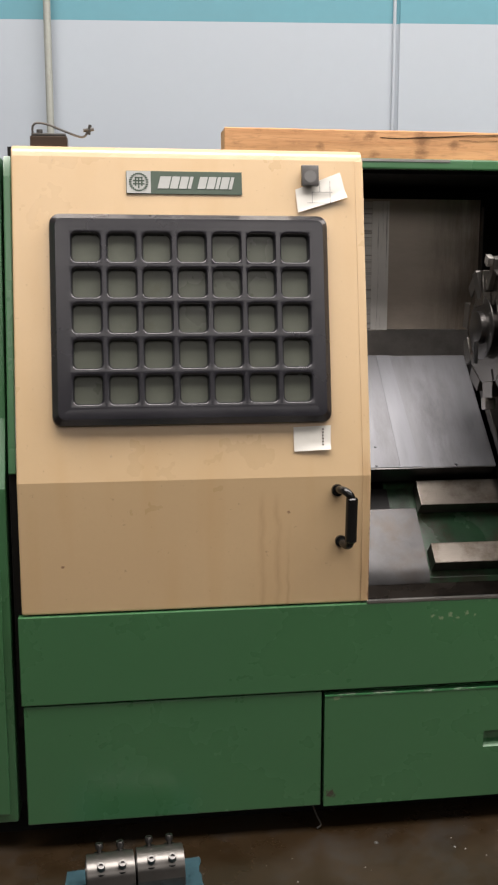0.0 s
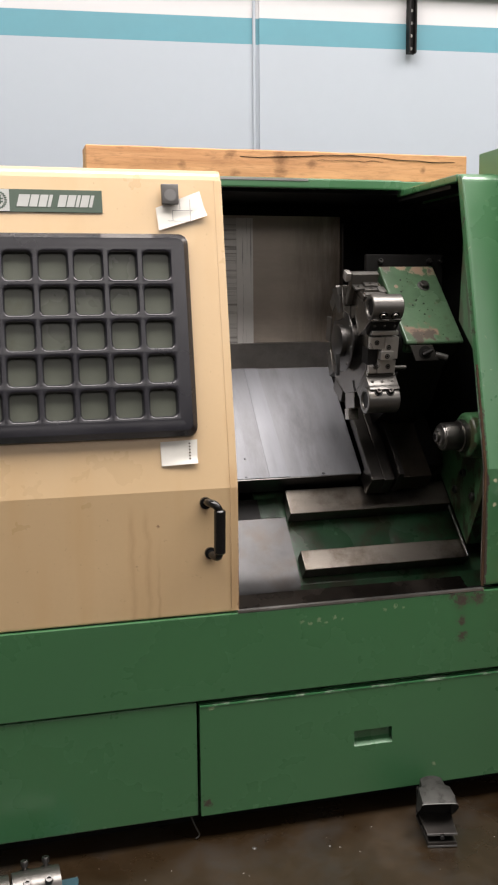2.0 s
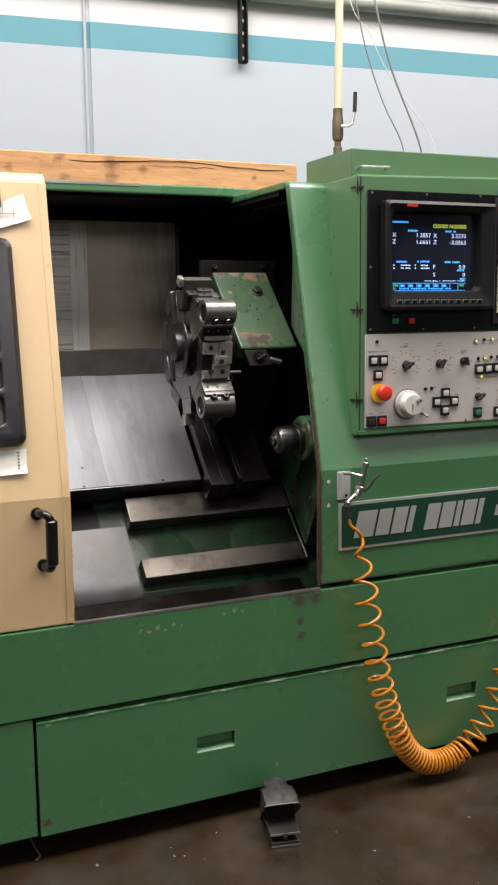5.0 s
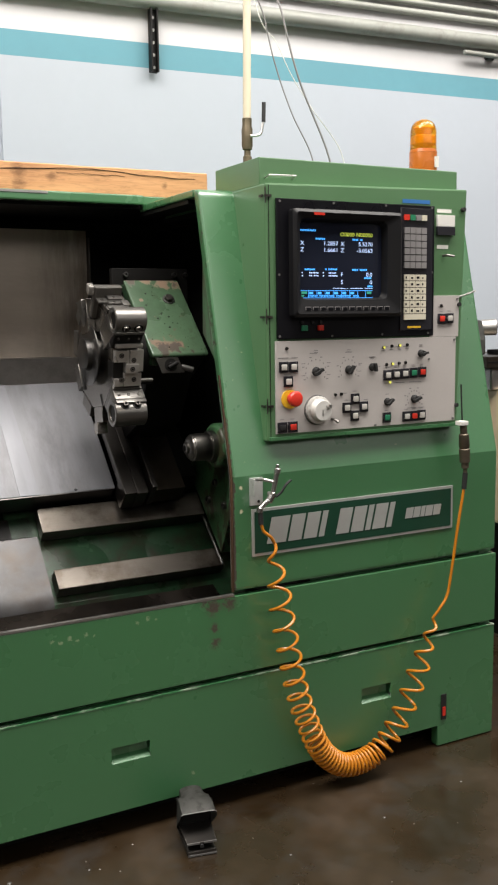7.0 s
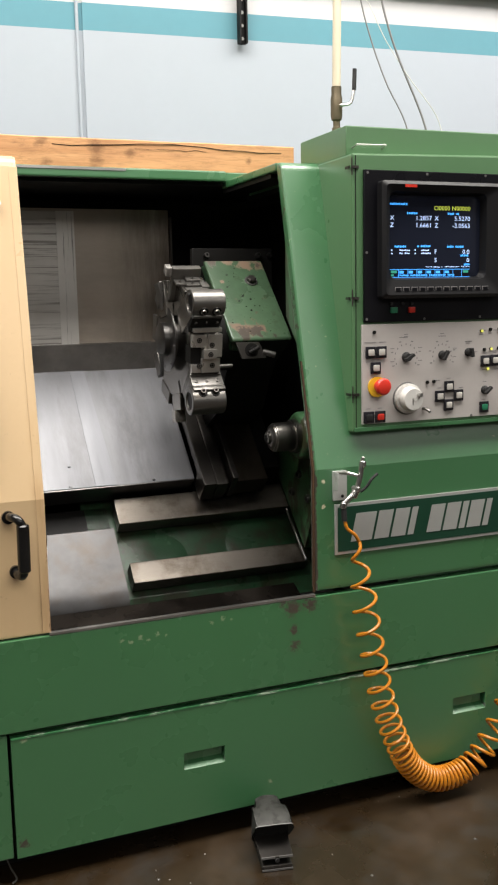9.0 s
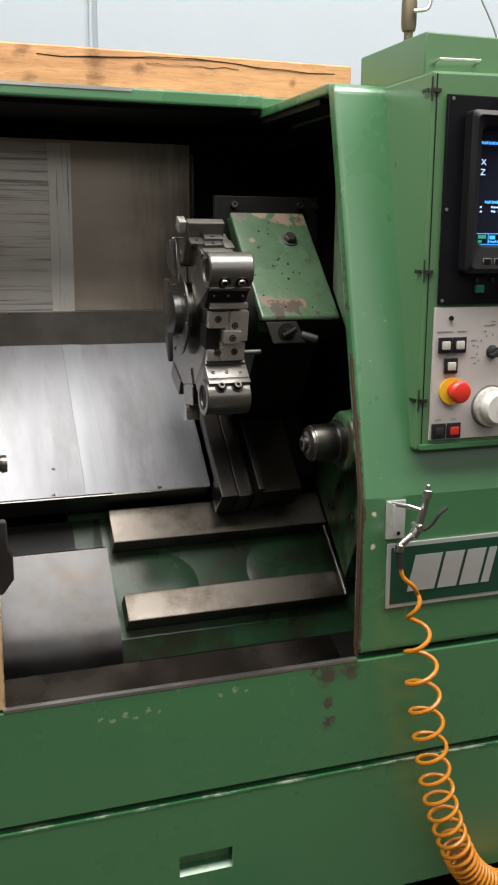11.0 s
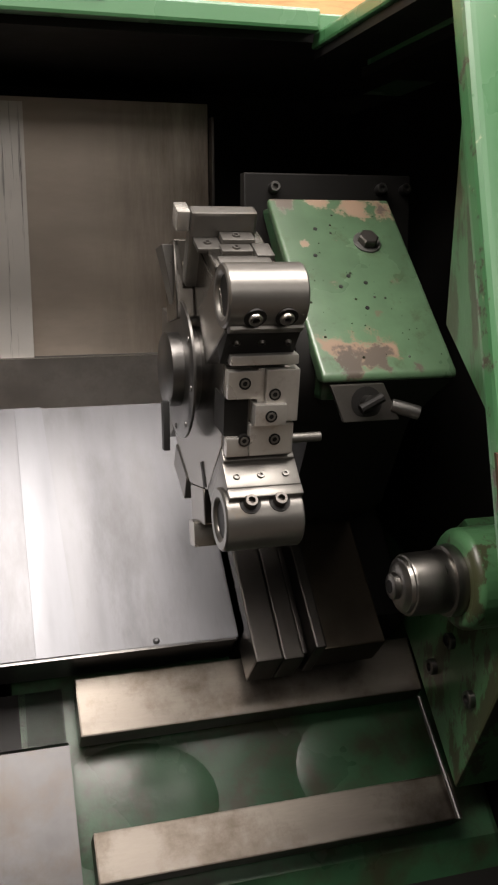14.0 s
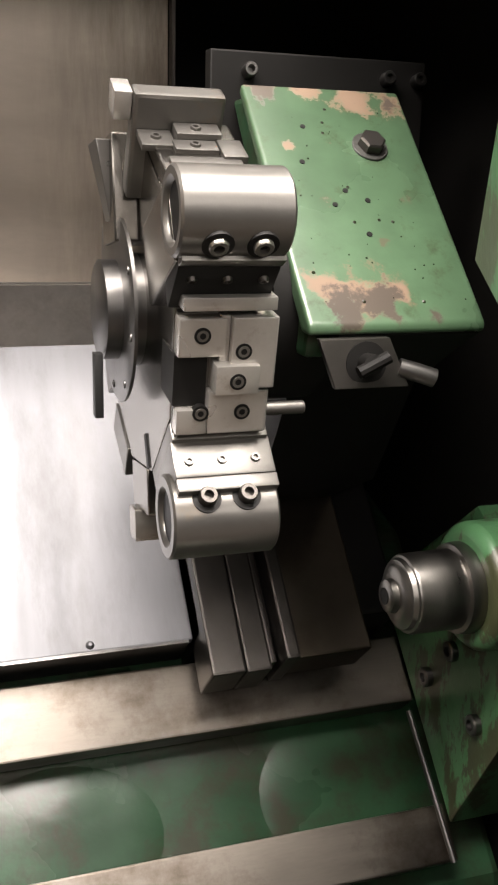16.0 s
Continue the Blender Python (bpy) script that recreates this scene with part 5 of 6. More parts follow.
plate_into(bm, cons, 0.936, 0.939, 1.050, 1.066, 0.0401, 0.0410)
part("handwheel_knob", bm, ALU, console)
bm = B()
tube(bm, [cons(0.985, 1.036, 0.006), cons(0.985, 1.036, 0.02), cons(0.990, 1.030, 0.03)], 0.004, 10)
tube(bm, [cons(1.344, 1.455, 0.001), cons(1.344, 1.455, 0.02), cons(1.360, 1.452, 0.03)], 0.0035, 10)
pieces("toggle_switch", bm, STEEL, console)
facing("card_holder", WHITE, "", (1.318, 1.376, 1.531, 1.561, 0.001, 0.010), bevel=0.001)
facing("card_holder", BLACK, "", (1.318, 1.376, 1.508, 1.5305, 0.001, 0.012), bevel=0.001)
facing("panel_sticker", WHITE, "", (1.322, 1.370, 1.568, 1.577, 0.0006, 0.0012))
facing("panel_sticker", WHITE, "", (1.323, 1.361, 1.473, 1.483, 0.0006, 0.0012))
facing("tape_strip", BLUE, "", (1.208, 1.298, 1.588, 1.598, 0.0006, 0.0012))
bm = B()
for x, z in ((0.835, 1.576), (0.99, 1.577), (1.15, 1.578), (1.30, 1.578), (0.832, 1.40), (1.302, 1.41), (0.832, 1.25), (0.985, 1.248), (1.14, 1.249), (1.29, 1.25), (0.83, 1.012), (1.38, 1.014), (1.382, 1.23), (1.39, 1.34), (1.12, 1.012), (1.295, 1.18)):
    cyl(bm, cons(x, z, 0.005), cons(x, z, 0.0092), 0.0032, 10)
pieces("panel_screw", bm, IRON, console)
bm = B()
for x, z in ((1.408, 1.578), (1.396, 1.325), (1.392, 1.05)):
    cyl(bm, cons(x, z, 0.0), cons(x, z, 0.012), 0.006, 12)
pieces("console_latch", bm, RUBBER, console)
bm = B()
tube(bm, [(0.875, 0.034, 1.652), (0.875, 0.015, 1.656), (0.955, 0.015, 1.658), (0.955, 0.034, 1.654)], 0.0024, 8)
part("lift_handle", bm, ALU, console)
bm = B()
tube(bm, [cons(1.400, 1.345, 0.0), cons(1.430, 1.355, 0.01), cons(1.460, 1.362, 0.0)], 0.0026, 8)
part("door_hook", bm, ALU, console)
beacon = part("warning_beacon", (lambda b: (turned(b, (1.432, 0.10, 1.703), (1.432, 0.10, 1.768), [(0, 0.0395), (0.9, 0.0395), (1, 0.037)], 32), b)[1])(B()), surface("amber_base", (0.40, 0.105, 0.008), 0.22, vary=0.15, stain=(0.2, 0.07, 0.01), stain_at=0.55), lathe, "amber rotating warning beacon")
bm = B()
turned(bm, (1.432, 0.10, 1.7685), (1.432, 0.10, 1.853), [(0, 0.0375), (0.62, 0.037), (0.80, 0.033), (0.92, 0.024), (0.98, 0.012), (1, 0.004)], 32)
part("beacon_lens", bm, AMBER, beacon)
bm = B()
turned(bm, (1.432, 0.10, 1.772), (1.432, 0.10, 1.832), [(0, 0.012), (0.2, 0.026), (0.55, 0.024), (0.6, 0.014), (0.9, 0.022), (1, 0.010)], 16)
part("beacon_reflector", bm, YELLOW, beacon)
bm = B()
for k in range(2):
    turned(bm, (1.432, 0.10, 1.706 + 0.052 * k), (1.432, 0.10, 1.709 + 0.052 * k), [(0, 0.0396), (0.5, 0.0402), (1, 0.0396)], 32)
pieces("base_ring", bm, bpy.data.materials["amber_base"], beacon)
bm = B()
box(bm, 1.442, 1.455, 0.0575, 0.0615, 1.716, 1.746)
part("base_label", bm, WHITE, beacon)

# large plate below the console, its lettering as plain slanted bars
flat = lambda x, z, out: Vector((x, -out, z))
bm = B()
plate_into(bm, flat, 0.802, 1.472, 0.675, 0.802, 0.0005, 0.004)
nameplate = part("nameplate", bm, SILVER, lathe, "dark green nameplate with a silver border", bevel=0.001)
bm = B()
plate_into(bm, flat, 0.810, 1.464, 0.683, 0.794, 0.0041, 0.005)
part("plate_field", bm, PLATE_GREEN, nameplate)
pieces("plate_bar", letter_bars(flat, [(0.845, 1.03, LONG), (1.062, 1.255, SHORT)], 0.705, 0.775, 0.0051, 0.006, 0.016), SILVER, nameplate)
pieces("plate_bar", letter_bars(flat, [(1.297, 1.425, TYPE)], 0.722, 0.752, 0.0051, 0.006, 0.006), SILVER, nameplate)
bm = B()
plate_into(bm, flat, 1.440, 1.460, 0.085, 0.165, 0.0005, 0.004)
part("sight_gauge", bm, RUBBER, lathe, bevel=0.002)
bm = B()
plate_into(bm, flat, 1.4445, 1.4555, 0.098, 0.125, 0.004, 0.0055)
part("gauge_window", bm, RED, lathe)

# ---- things on and round the machine ----
bm = B()
box(bm, -0.170, 0.985, 0.605, 0.70, 1.664, 1.746)
bmesh.ops.subdivide_edges(bm, edges=[e for e in bm.edges if abs(e.verts[0].co.x - e.verts[1].co.x) > 0.5], cuts=24)
soften(bm, 0.003, 1)
for v in bm.verts:
    v.co.z += (0.0016 * noise.noise(v.co * 9) if v.co.z > 1.70 else 0)
    v.co.y += 0.0016 * noise.noise(v.co * 8 + Vector((3, 1, 2)))
solo("timber_beam", bm, WOOD, "rough knotty pine beam lying on the machine roof", "timber beam")
bm = B()
tube(bm, [(0.27 + 0.0118 * i, 0.6040, 1.731 + 0.006 * math.sin((0.0118 * i - 0.18) * 11) + 0.0035 * noise.noise(Vector(((0.27 + 0.0118 * i) * 14, 0, 0)))) for i in range(58)], 0.0009, 6)
tube(bm, [(0.50 + 0.010 * i, 0.6040, 1.722 + 0.004 * noise.noise(Vector((i * 0.31, 4, 0)))) for i in range(22)], 0.0005, 6)
crack = new("crack", mesh_of("crack", bm, DARK))
crack.parent = bpy.data.objects["timber_beam"]


def sheet(name, corners, label, category, mat, curl=0.004, n=8):
    bm = B()
    a, b, c, d = [Vector((x, 0, z)) for x, z in corners]
    grid = []
    for j in range(n + 1):
        for i in range(n + 1):
            u, v = i / n, j / n
            p = (a * (1 - u) + b * u) * (1 - v) + (d * (1 - u) + c * u) * v
            h = 0.0025 + curl * (0.5 + noise.noise(Vector((u * 2.3, v * 2.3, 5)))) + 0.006 * max(0, v - 0.75) * 4 * u
            grid.append((bm.verts.new(door_at(p.x, p.z, h)), bm.verts.new(door_at(p.x, p.z, h - 0.0006))))
    for j in range(n):
        for i in range(n):
            q = [j * (n + 1) + i, j * (n + 1) + i + 1, (j + 1) * (n + 1) + i + 1, (j + 1) * (n + 1) + i]
            bm.faces.new([grid[k][0] for k in q])
            bm.faces.new([grid[k][1] for k in q[::-1]])
    return solo(name, bm, mat, label, category)


note = sheet("paper_note", [(-0.056, 1.530), (0.050, 1.571), (0.064, 1.512), (-0.051, 1.478)], "creased white paper note with a pencil sketch under a magnet", "paper note", PAPER)
bm = B()
for x0, x1, z0, z1 in ((-0.018, 0.030, 1.5235, 1.5245), (-0.018, -0.017, 1.499, 1.524), (0.024, 0.025, 1.499, 1.55), (-0.03, 0.03, 1.499, 1.500), (0.0, 0.001, 1.524, 1.55)):
    plate_into(bm, door_at, x0, x1, z0, z1, 0.0078, 0.0082)
lines = new("sketch_lines", mesh_of("sketch_lines", bm, KEYCAP))
lines.parent = note
bm = B()
plate_into(bm, door_at, -0.043, -0.003, 1.536, 1.582, 0.0085, 0.020)
soften(bm, 0.002)
magnet = solo("block_magnet", bm, OXIDE, "dark square magnet with a round dimple holding the note", "magnet")
bm = B()
cyl(bm, door_at(-0.023, 1.556, 0.0195), door_at(-0.023, 1.556, 0.0208), 0.014, 24)
dimple = new("dimple", mesh_of("dimple", bm, IRON))
dimple.parent = magnet
sticker = sheet("paper_label", [(-0.074, 0.994), (0.013, 0.997), (0.011, 0.942), (-0.073, 0.939)], "plain white paper label with brown rust dots", "paper label", PAPER, curl=0.0008)
bm = B()
for k in range(7):
    plate_into(bm, door_at, -0.008 + 0.003 * noise.noise(Vector((k, 0, 0))), -0.004 + 0.003 * noise.noise(Vector((k, 0, 0))), 0.945 + 0.007 * k, 0.948 + 0.007 * k, 0.0040, 0.0044)
dots = new("rust_dots", mesh_of("rust_dots", bm, RUST))
dots.parent = sticker

# dial-gauge base on the door's top
base = thing("magnetic_base", (-0.61, 0.21, 1.624), "dark magnetic base with a bent steel rod standing on the door", "gauge stand")
part("base_block", boxes((-0.655, -0.572, 0.185, 0.235, 1.6245, 1.648)), surface("brown_oxide", (0.09, 0.065, 0.05), 0.5, 0.6, vary=0.2), base, bevel=0.002)
part("base_plate", boxes((-0.652, -0.575, 0.190, 0.230, 1.6485, 1.655)), STEEL, base, bevel=0.001)
bm = B()
tube(bm, curve_points([(-0.650, 0.21, 1.652), (-0.650, 0.21, 1.672), (-0.640, 0.21, 1.680), (-0.615, 0.205, 1.676), (-0.575, 0.20, 1.660), (-0.545, 0.20, 1.650), (-0.532, 0.20, 1.652), (-0.526, 0.20, 1.664)], 6), 0.0026, 8)
part("bent_rod", bm, STEEL, base)
bm = B()
cyl(bm, (-0.536, 0.20, 1.664), (-0.512, 0.20, 1.667), 0.004, 10)
cyl(bm, (-0.524, 0.20, 1.655), (-0.520, 0.20, 1.676), 0.004, 10)
cyl(bm, (-0.635, 0.21, 1.655), (-0.635, 0.21, 1.665), 0.007, 14)
part("rod_clamp", bm, STEEL, base)

# air gun with its coiled hose
hose = thing("air_hose", (1.1, -0.055, 0.0), "orange coiled air hose hanging down in front of the machine", "air hose")
path = [Vector(p) for p in curve_points([(0.835, -0.052, 0.715), (0.846, -0.052, 0.64), (0.862, -0.052, 0.53), (0.882, -0.052, 0.42), (0.905, -0.052, 0.31), (0.940, -0.052, 0.205), (0.985, -0.052, 0.115), (1.045, -0.055, 0.064),
                                         (1.115, -0.055, 0.056), (1.185, -0.055, 0.083), (1.245, -0.054, 0.150), (1.295, -0.052, 0.24), (1.340, -0.050, 0.345), (1.375, -0.048, 0.425)], 30)]
coil, angle = [], 0.0
total = len(path)
for i, p in enumerate(path):
    t = i / (total - 1)
    d = (path[min(i + 1, total - 1)] - path[max(i - 1, 0)]).normalized()
    side = d.cross(Vector((0, 1, 0))).normalized()
    step = (path[min(i + 1, total - 1)] - p).length
    pitch = 0.0125 + 0.064 * max(0.0, (0.44 - t) / 0.44) ** 0.62 + 0.046 * min(1.0, max(0.0, (t - 0.64) / 0.16))
    r = 0.030 * min(1.0, 6 * t + 0.25, 6 * (1 - t) + 0.25)
    n_sub = max(1, int(math.ceil(step / pitch * 14)))
    for q in range(n_sub):
        f = q / n_sub
        base_p = p + (path[min(i + 1, total - 1)] - p) * f
        a = angle + 2 * math.pi * step * f / pitch
        coil.append(base_p + r * (math.cos(a) * side + math.sin(a) * 0.95 * Vector((0, -1, 0))))
    angle += 2 * math.pi * step / pitch
lead = curve_points([(0.806, -0.046, 0.775), (0.812, -0.05, 0.752), (0.830, -0.055, 0.735), coil[0]], 6)[:-1]
tail = curve_points([coil[-1], (1.392, -0.05, 0.455), (1.418, -0.05, 0.492), (1.432, -0.05, 0.56), (1.455, -0.05, 0.70), (1.474, -0.05, 0.80)], 8)[1:]
bm = B()
tube(bm, [*lead, *coil, *tail], 0.0043, 8)
part("coiled_tube", bm, ORANGE, hose)
bm = B()
tube(bm, [(1.474, -0.05, 0.798), (1.478, -0.05, 0.845)], 0.0075, 12)
tube(bm, [(0.805, -0.044, 0.812), (0.8065, -0.046, 0.770)], 0.007, 12)
pieces("hose_sleeve", bm, RUBBER, hose)
bm = B()
turned(bm, (1.478, -0.05, 0.843), (1.468, -0.05, 0.985), [(0, 0.006), (0.10, 0.006), (0.12, 0.011), (0.22, 0.011), (0.24, 0.015), (0.5, 0.016), (0.52, 0.013), (0.56, 0.016), (0.8, 0.014), (0.82, 0.010), (1, 0.010)], 20)
part("quick_coupling", bm, BRASS, hose)
bm = B()
box(bm, 1.452, 1.478, -0.060, -0.034, 0.984, 0.996)
part("pipe_clip", bm, WHITE, hose, bevel=0.001)
bm = B()
tube(bm, curve_points([(1.470, -0.035, 1.10), (1.476, -0.035, 1.0), (1.490, -0.03, 0.93), (1.492, -0.025, 0.87), (1.482, -0.04, 0.85)], 6), 0.0025, 6)
part("thin_lead", bm, RUBBER, hose)
gun = thing("air_gun", (0.83, -0.03, 0.8), "chrome air blow gun hanging on a white holder", "air gun")
part("gun_holder", boxes((0.797, 0.835, -0.006, -0.0005, 0.812, 0.885), (0.797, 0.801, -0.03, -0.006, 0.84, 0.885)), surface("scuffed_holder", (0.46, 0.47, 0.45), 0.4, 0.3, vary=0.15, grain=60, bump=0.05, stain=(0.16, 0.13, 0.10), stain_at=0.58, stain_scale=30.0), gun, "scuffed pale metal holder plate", bevel=0.001)
bm = B()
tube(bm, curve_points([(0.806, -0.044, 0.812), (0.822, -0.046, 0.826), (0.838, -0.046, 0.840), (0.848, -0.046, 0.870), (0.855, -0.046, 0.905)], 6), 0.0066, 14)
cyl(bm, (0.855, -0.046, 0.898), (0.857, -0.046, 0.912), 0.0088, 16, 0.001)
cyl(bm, (0.855, -0.046, 0.911), (0.8575, -0.046, 0.922), 0.0045, 12, 0.001)
cyl(bm, (0.829, -0.046, 0.826), (0.842, -0.046, 0.846), 0.0095, 16, 0.001)
part("gun_body", bm, CHROME, gun)
bm = B()
cyl(bm, (0.838, -0.060, 0.846), (0.838, -0.032, 0.846), 0.006, 14, 0.001)
cyl(bm, (0.803, -0.044, 0.800), (0.806, -0.044, 0.814), 0.0085, 14, 0.001)
pieces("gun_fitting", bm, CHROME, gun)
bm = B()
cyl(bm, (0.822, -0.0068, 0.822), (0.822, -0.0050, 0.822), 0.004, 10)
part("holder_screw", bm, DARK, gun)
bm = B()
tube(bm, [(0.800, -0.02, 0.884), (0.815, -0.05, 0.886), (0.835, -0.055, 0.880), (0.850, -0.03, 0.874)], 0.004, 8)
part("gun_hook", bm, CHROME, gun)
bm = B()
tube(bm, curve_points([(0.848, -0.050, 0.838), (0.862, -0.055, 0.850), (0.874, -0.058, 0.868), (0.890, -0.058, 0.880)], 5), 0.0036, 8)
part("gun_lever", bm, RUBBER, gun)

# foot switch: a cast hood over a plate
pedal = thing("foot_switch", (0.575, -0.12, 0.0), "worn grey cast foot switch standing on the floor", "foot switch")
PM = Matrix.Translation((0.575, -0.112, 0)) @ Matrix.Rotation(radians(-12), 4, "Z")
bm = B()
box(bm, -0.036, 0.036, -0.068, 0.065, 0.0, 0.014, PM)
part("base_plate", bm, DARK_STEEL, pedal, bevel=0.004)
bm = B()
vs = [((-0.037, -0.064, 0.028), (0.037, -0.064, 0.028), (0.042, 0.030, 0.040), (-0.042, 0.030, 0.040)), ((-0.037, -0.064, 0.034), (0.037, -0.064, 0.034), (0.042, 0.030, 0.046), (-0.042, 0.030, 0.046))]
lo, hi = [[bm.verts.new(PM @ Vector(p)) for p in row] for row in vs]
bm.faces.new(lo[::-1])
bm.faces.new(hi)
for i in range(4):
    bm.faces.new((lo[i], lo[(i + 1) % 4], hi[(i + 1) % 4], hi[i]))
part("tread", bm, DARK_STEEL, pedal, "dark worn tread plate", bevel=0.002)
bm = B()
rows = []
for y, w, top, low in ((-0.036, 0.047, 0.096, 0.084), (-0.008, 0.048, 0.108, 0.058), (0.024, 0.045, 0.113, 0.030), (0.032, 0.034, 0.114, 0.012), (0.062, 0.032, 0.117, 0.012), (0.078, 0.027, 0.106, 0.012)):
    rows.append([bm.verts.new(PM @ Vector((w * math.cos(t) * (1 if abs(math.cos(t)) < 0.8 else 1), y, low + (top - low) * (0.85 * min(1, 2.2 * math.sin(t)) + 0.15 * math.sin(t))))) for t in (math.pi * k / 12 for k in range(13))])
for a, b in zip(rows, rows[1:]):
    for k in range(12):
        bm.faces.new((a[k], a[k + 1], b[k + 1], b[k]))
bm.faces.new(rows[-1])
bmesh.ops.solidify(bm, geom=bm.faces[:], thickness=0.005)
part("hood", bm, DARK_IRON, pedal, "dull grey cast hood")
bm = B()
box(bm, -0.037, 0.037, 0.012, 0.06, 0.014, 0.090, PM)
part("switch_body", bm, DARK, pedal)

bm = B()
tube(bm, [PM @ Vector((0.047 * math.cos(t), -0.0365, 0.084 + 0.012 * (0.85 * min(1, 2.2 * math.sin(t)) + 0.15 * math.sin(t)))) for t in (math.pi * (0.12 + 0.76 * k / 16) for k in range(17))], 0.0013, 6)
part("worn_rim", bm, IRON, pedal, "bare worn metal rim")
bm = B()
box(bm, -0.037, -0.005, -0.0660, -0.0635, 0.030, 0.0345, PM)
box(bm, 0.005, 0.037, -0.0660, -0.0635, 0.030, 0.0345, PM)
pieces("tread_edge", bm, IRON, pedal)
bm = B()
box(bm, -0.036, 0.036, -0.0695, -0.0675, 0.002, 0.006, PM)
part("base_edge", bm, IRON, pedal)
bm = B()
cyl(bm, PM @ Vector((0, -0.0665, 0.024)), PM @ Vector((0, -0.0600, 0.024)), 0.0055, 14, 0.001)
part("tread_pin", bm, RUBBER, pedal)

# two tool blocks on a rag
bm = B()
n = 14
vs = {}
for i in range(n + 1):
    for j in range(n + 1):
        u, v = i / n, j / n
        edge = 0.010 * noise.noise(Vector((u * 6, v * 6, 2)))
        vs[i, j] = bm.verts.new((-0.605 + 0.30 * u + edge, -0.265 + 0.185 * v + edge + 0.02 * (u - 0.5), 0.003 + 0.004 * (0.5 + noise.noise(Vector((u * 7, v * 7, 0))))))
for i in range(n):
    for j in range(n):
        bm.faces.new((vs[i, j], vs[i + 1, j], vs[i + 1, j + 1], vs[i, j + 1]))
bmesh.ops.solidify(bm, geom=bm.faces[:], thickness=0.003)
solo("shop_rag", bm, TEAL_RAG, "crumpled blue shop cloth lying on the floor", "rag")


def tool_block():
    t = thing("tool_block", (0, 0, 0), "steel boring-bar block with socket screws on a blue cloth", "tool block", "tool blocks on the cloth")
    bm = B()
    prism(bm, [(0.036, 0.0), (0.036, 0.035), *[(0.036 * math.cos(radians(a)), 0.035 + 0.033 * math.sin(radians(a))) for a in range(15, 180, 15)], (-0.036, 0.035), (-0.038, 0.030), (-0.038, 0.0)], -0.043, 0.043)
    part("block", bm, TOOL_STEEL, t, bevel=0.0015)
    seats = B()
    for x in (-0.018, 0.020):
        for y, z, d in ((-0.026, 0.058, (0, -0.45, 0.9)), (0.020, 0.066, (0, 0.2, 1))):
            bm = B()
            dd = Vector(d).normalized()
            p = Vector((x, y, z)) + dd * 0.014
            cyl(bm, p - dd * 0.024, p - dd * 0.004, 0.0045, 12)
            socket_screw(bm, p, dd, 0.0072, 0.010)
            part("cap_screw", bm, OXIDE, t)
            counterbore(seats, Vector((x, y, z)) - dd * 0.004, dd, 0.010)
    pieces("screw_seat", seats, DARK, t)
    bm = B()
    turned(bm, (-0.0445, 0, 0.034), (-0.03, 0, 0.034), [(0, 0.021), (0.02, 0.024), (0.05, 0.024), (1, 0.02)], 24)
    part("bore", bm, OXIDE, t)
    bm = B()
    for x in (-0.03, 0.0, 0.03):
        cyl(bm, (x, -0.0365, 0.022), (x, -0.0386, 0.022), 0.004, 10)
    pieces("set_screw", bm, OXIDE, t)
    return t


block = tool_block()
block.scale = (1.2, 1.2, 1.2)
copy_thing(block, pose(-0.398, -0.158, 0.008, 0, 0, 4))
block.location = (-0.506, -0.170, 0.008)
block.rotation_euler = (0, 0, radians(5))

# specks and a scrap on the floor
for x, y, r in ((0.12, -0.06, 0.006), (0.30, -0.10, 0.004), (1.05, -0.25, 0.004), (1.60, -0.30, 0.005), (0.75, -0.28, 0.004), (1.35, -0.20, 0.004)):
    bm = B()
    turned(bm, (x, y, 0.0), (x, y, 0.002), [(0, r), (0.5, r * 0.9), (1, r * 0.4)], 7)
    solo("metal_chip", bm, STEEL, "small bright scrap lying on the floor", "metal chip", "scraps on the floor")
random.seed(7)
bm = B()
for k in range(80):
    x, y = random.uniform(-0.7, 2.4), -random.uniform(0.01, 1.0) ** 1.5
    r = random.uniform(0.0008, 0.0024)
    a = random.uniform(0, 6.28)
    vs = [bm.verts.new((x + r * q * math.cos(a + b), y + r * q * math.sin(a + b), h)) for b, q, h in ((0, 1.6, 0.0), (1.9, 1, 0.0), (3.9, 1.2, 0.0), (2.0, 0.1, r))]
    for f in ((0, 2, 1), (0, 1, 3), (1, 2, 3), (2, 0, 3)):
        bm.faces.new([vs[i] for i in f])
solo("floor_grit", bm, surface("pale_grit", (0.27, 0.25, 0.22), 0.6, vary=0.3), "fine pale grit strewn on the concrete floor", "grit", kind="stuff")
bm = B()
tube(bm, curve_points([(-0.030, 0.04, 0.090), (-0.020, 0.03, 0.062), (-0.010, 0.02, 0.035), (0.0, 0.015, 0.012), (-0.01, 0.012, 0.004)], 5), 0.002, 6)
solo("loose_wire", bm, DARK_IRON, "stray wire hanging under the lower panels", "wire")

# ---- on the wall and overhead ----
bm = B()
tube(bm, [(-0.700, wall_y(-0.7) - 0.035, 0.0), (-0.700, wall_y(-0.7) - 0.035, 4.5)], 0.013, 14)
solo("conduit", bm, GALV, "bare grey conduit running up the wall", "conduit")
bm = B()
tube(bm, [(0.525, wall_y(0.525) - 0.004, 0.0), (0.525, wall_y(0.525) - 0.004, 4.5)], 0.006, 10)
solo("wall_batten", bm, WALL, "thin painted batten beside the panel joint", "trim", kind="structure")
strut = thing("strut_channel", (1.11, wall_y(1.11) - 0.05, 2.22), "black slotted strut channel fixed to the wall", "strut channel")
sy = wall_y(1.11) - 0.02
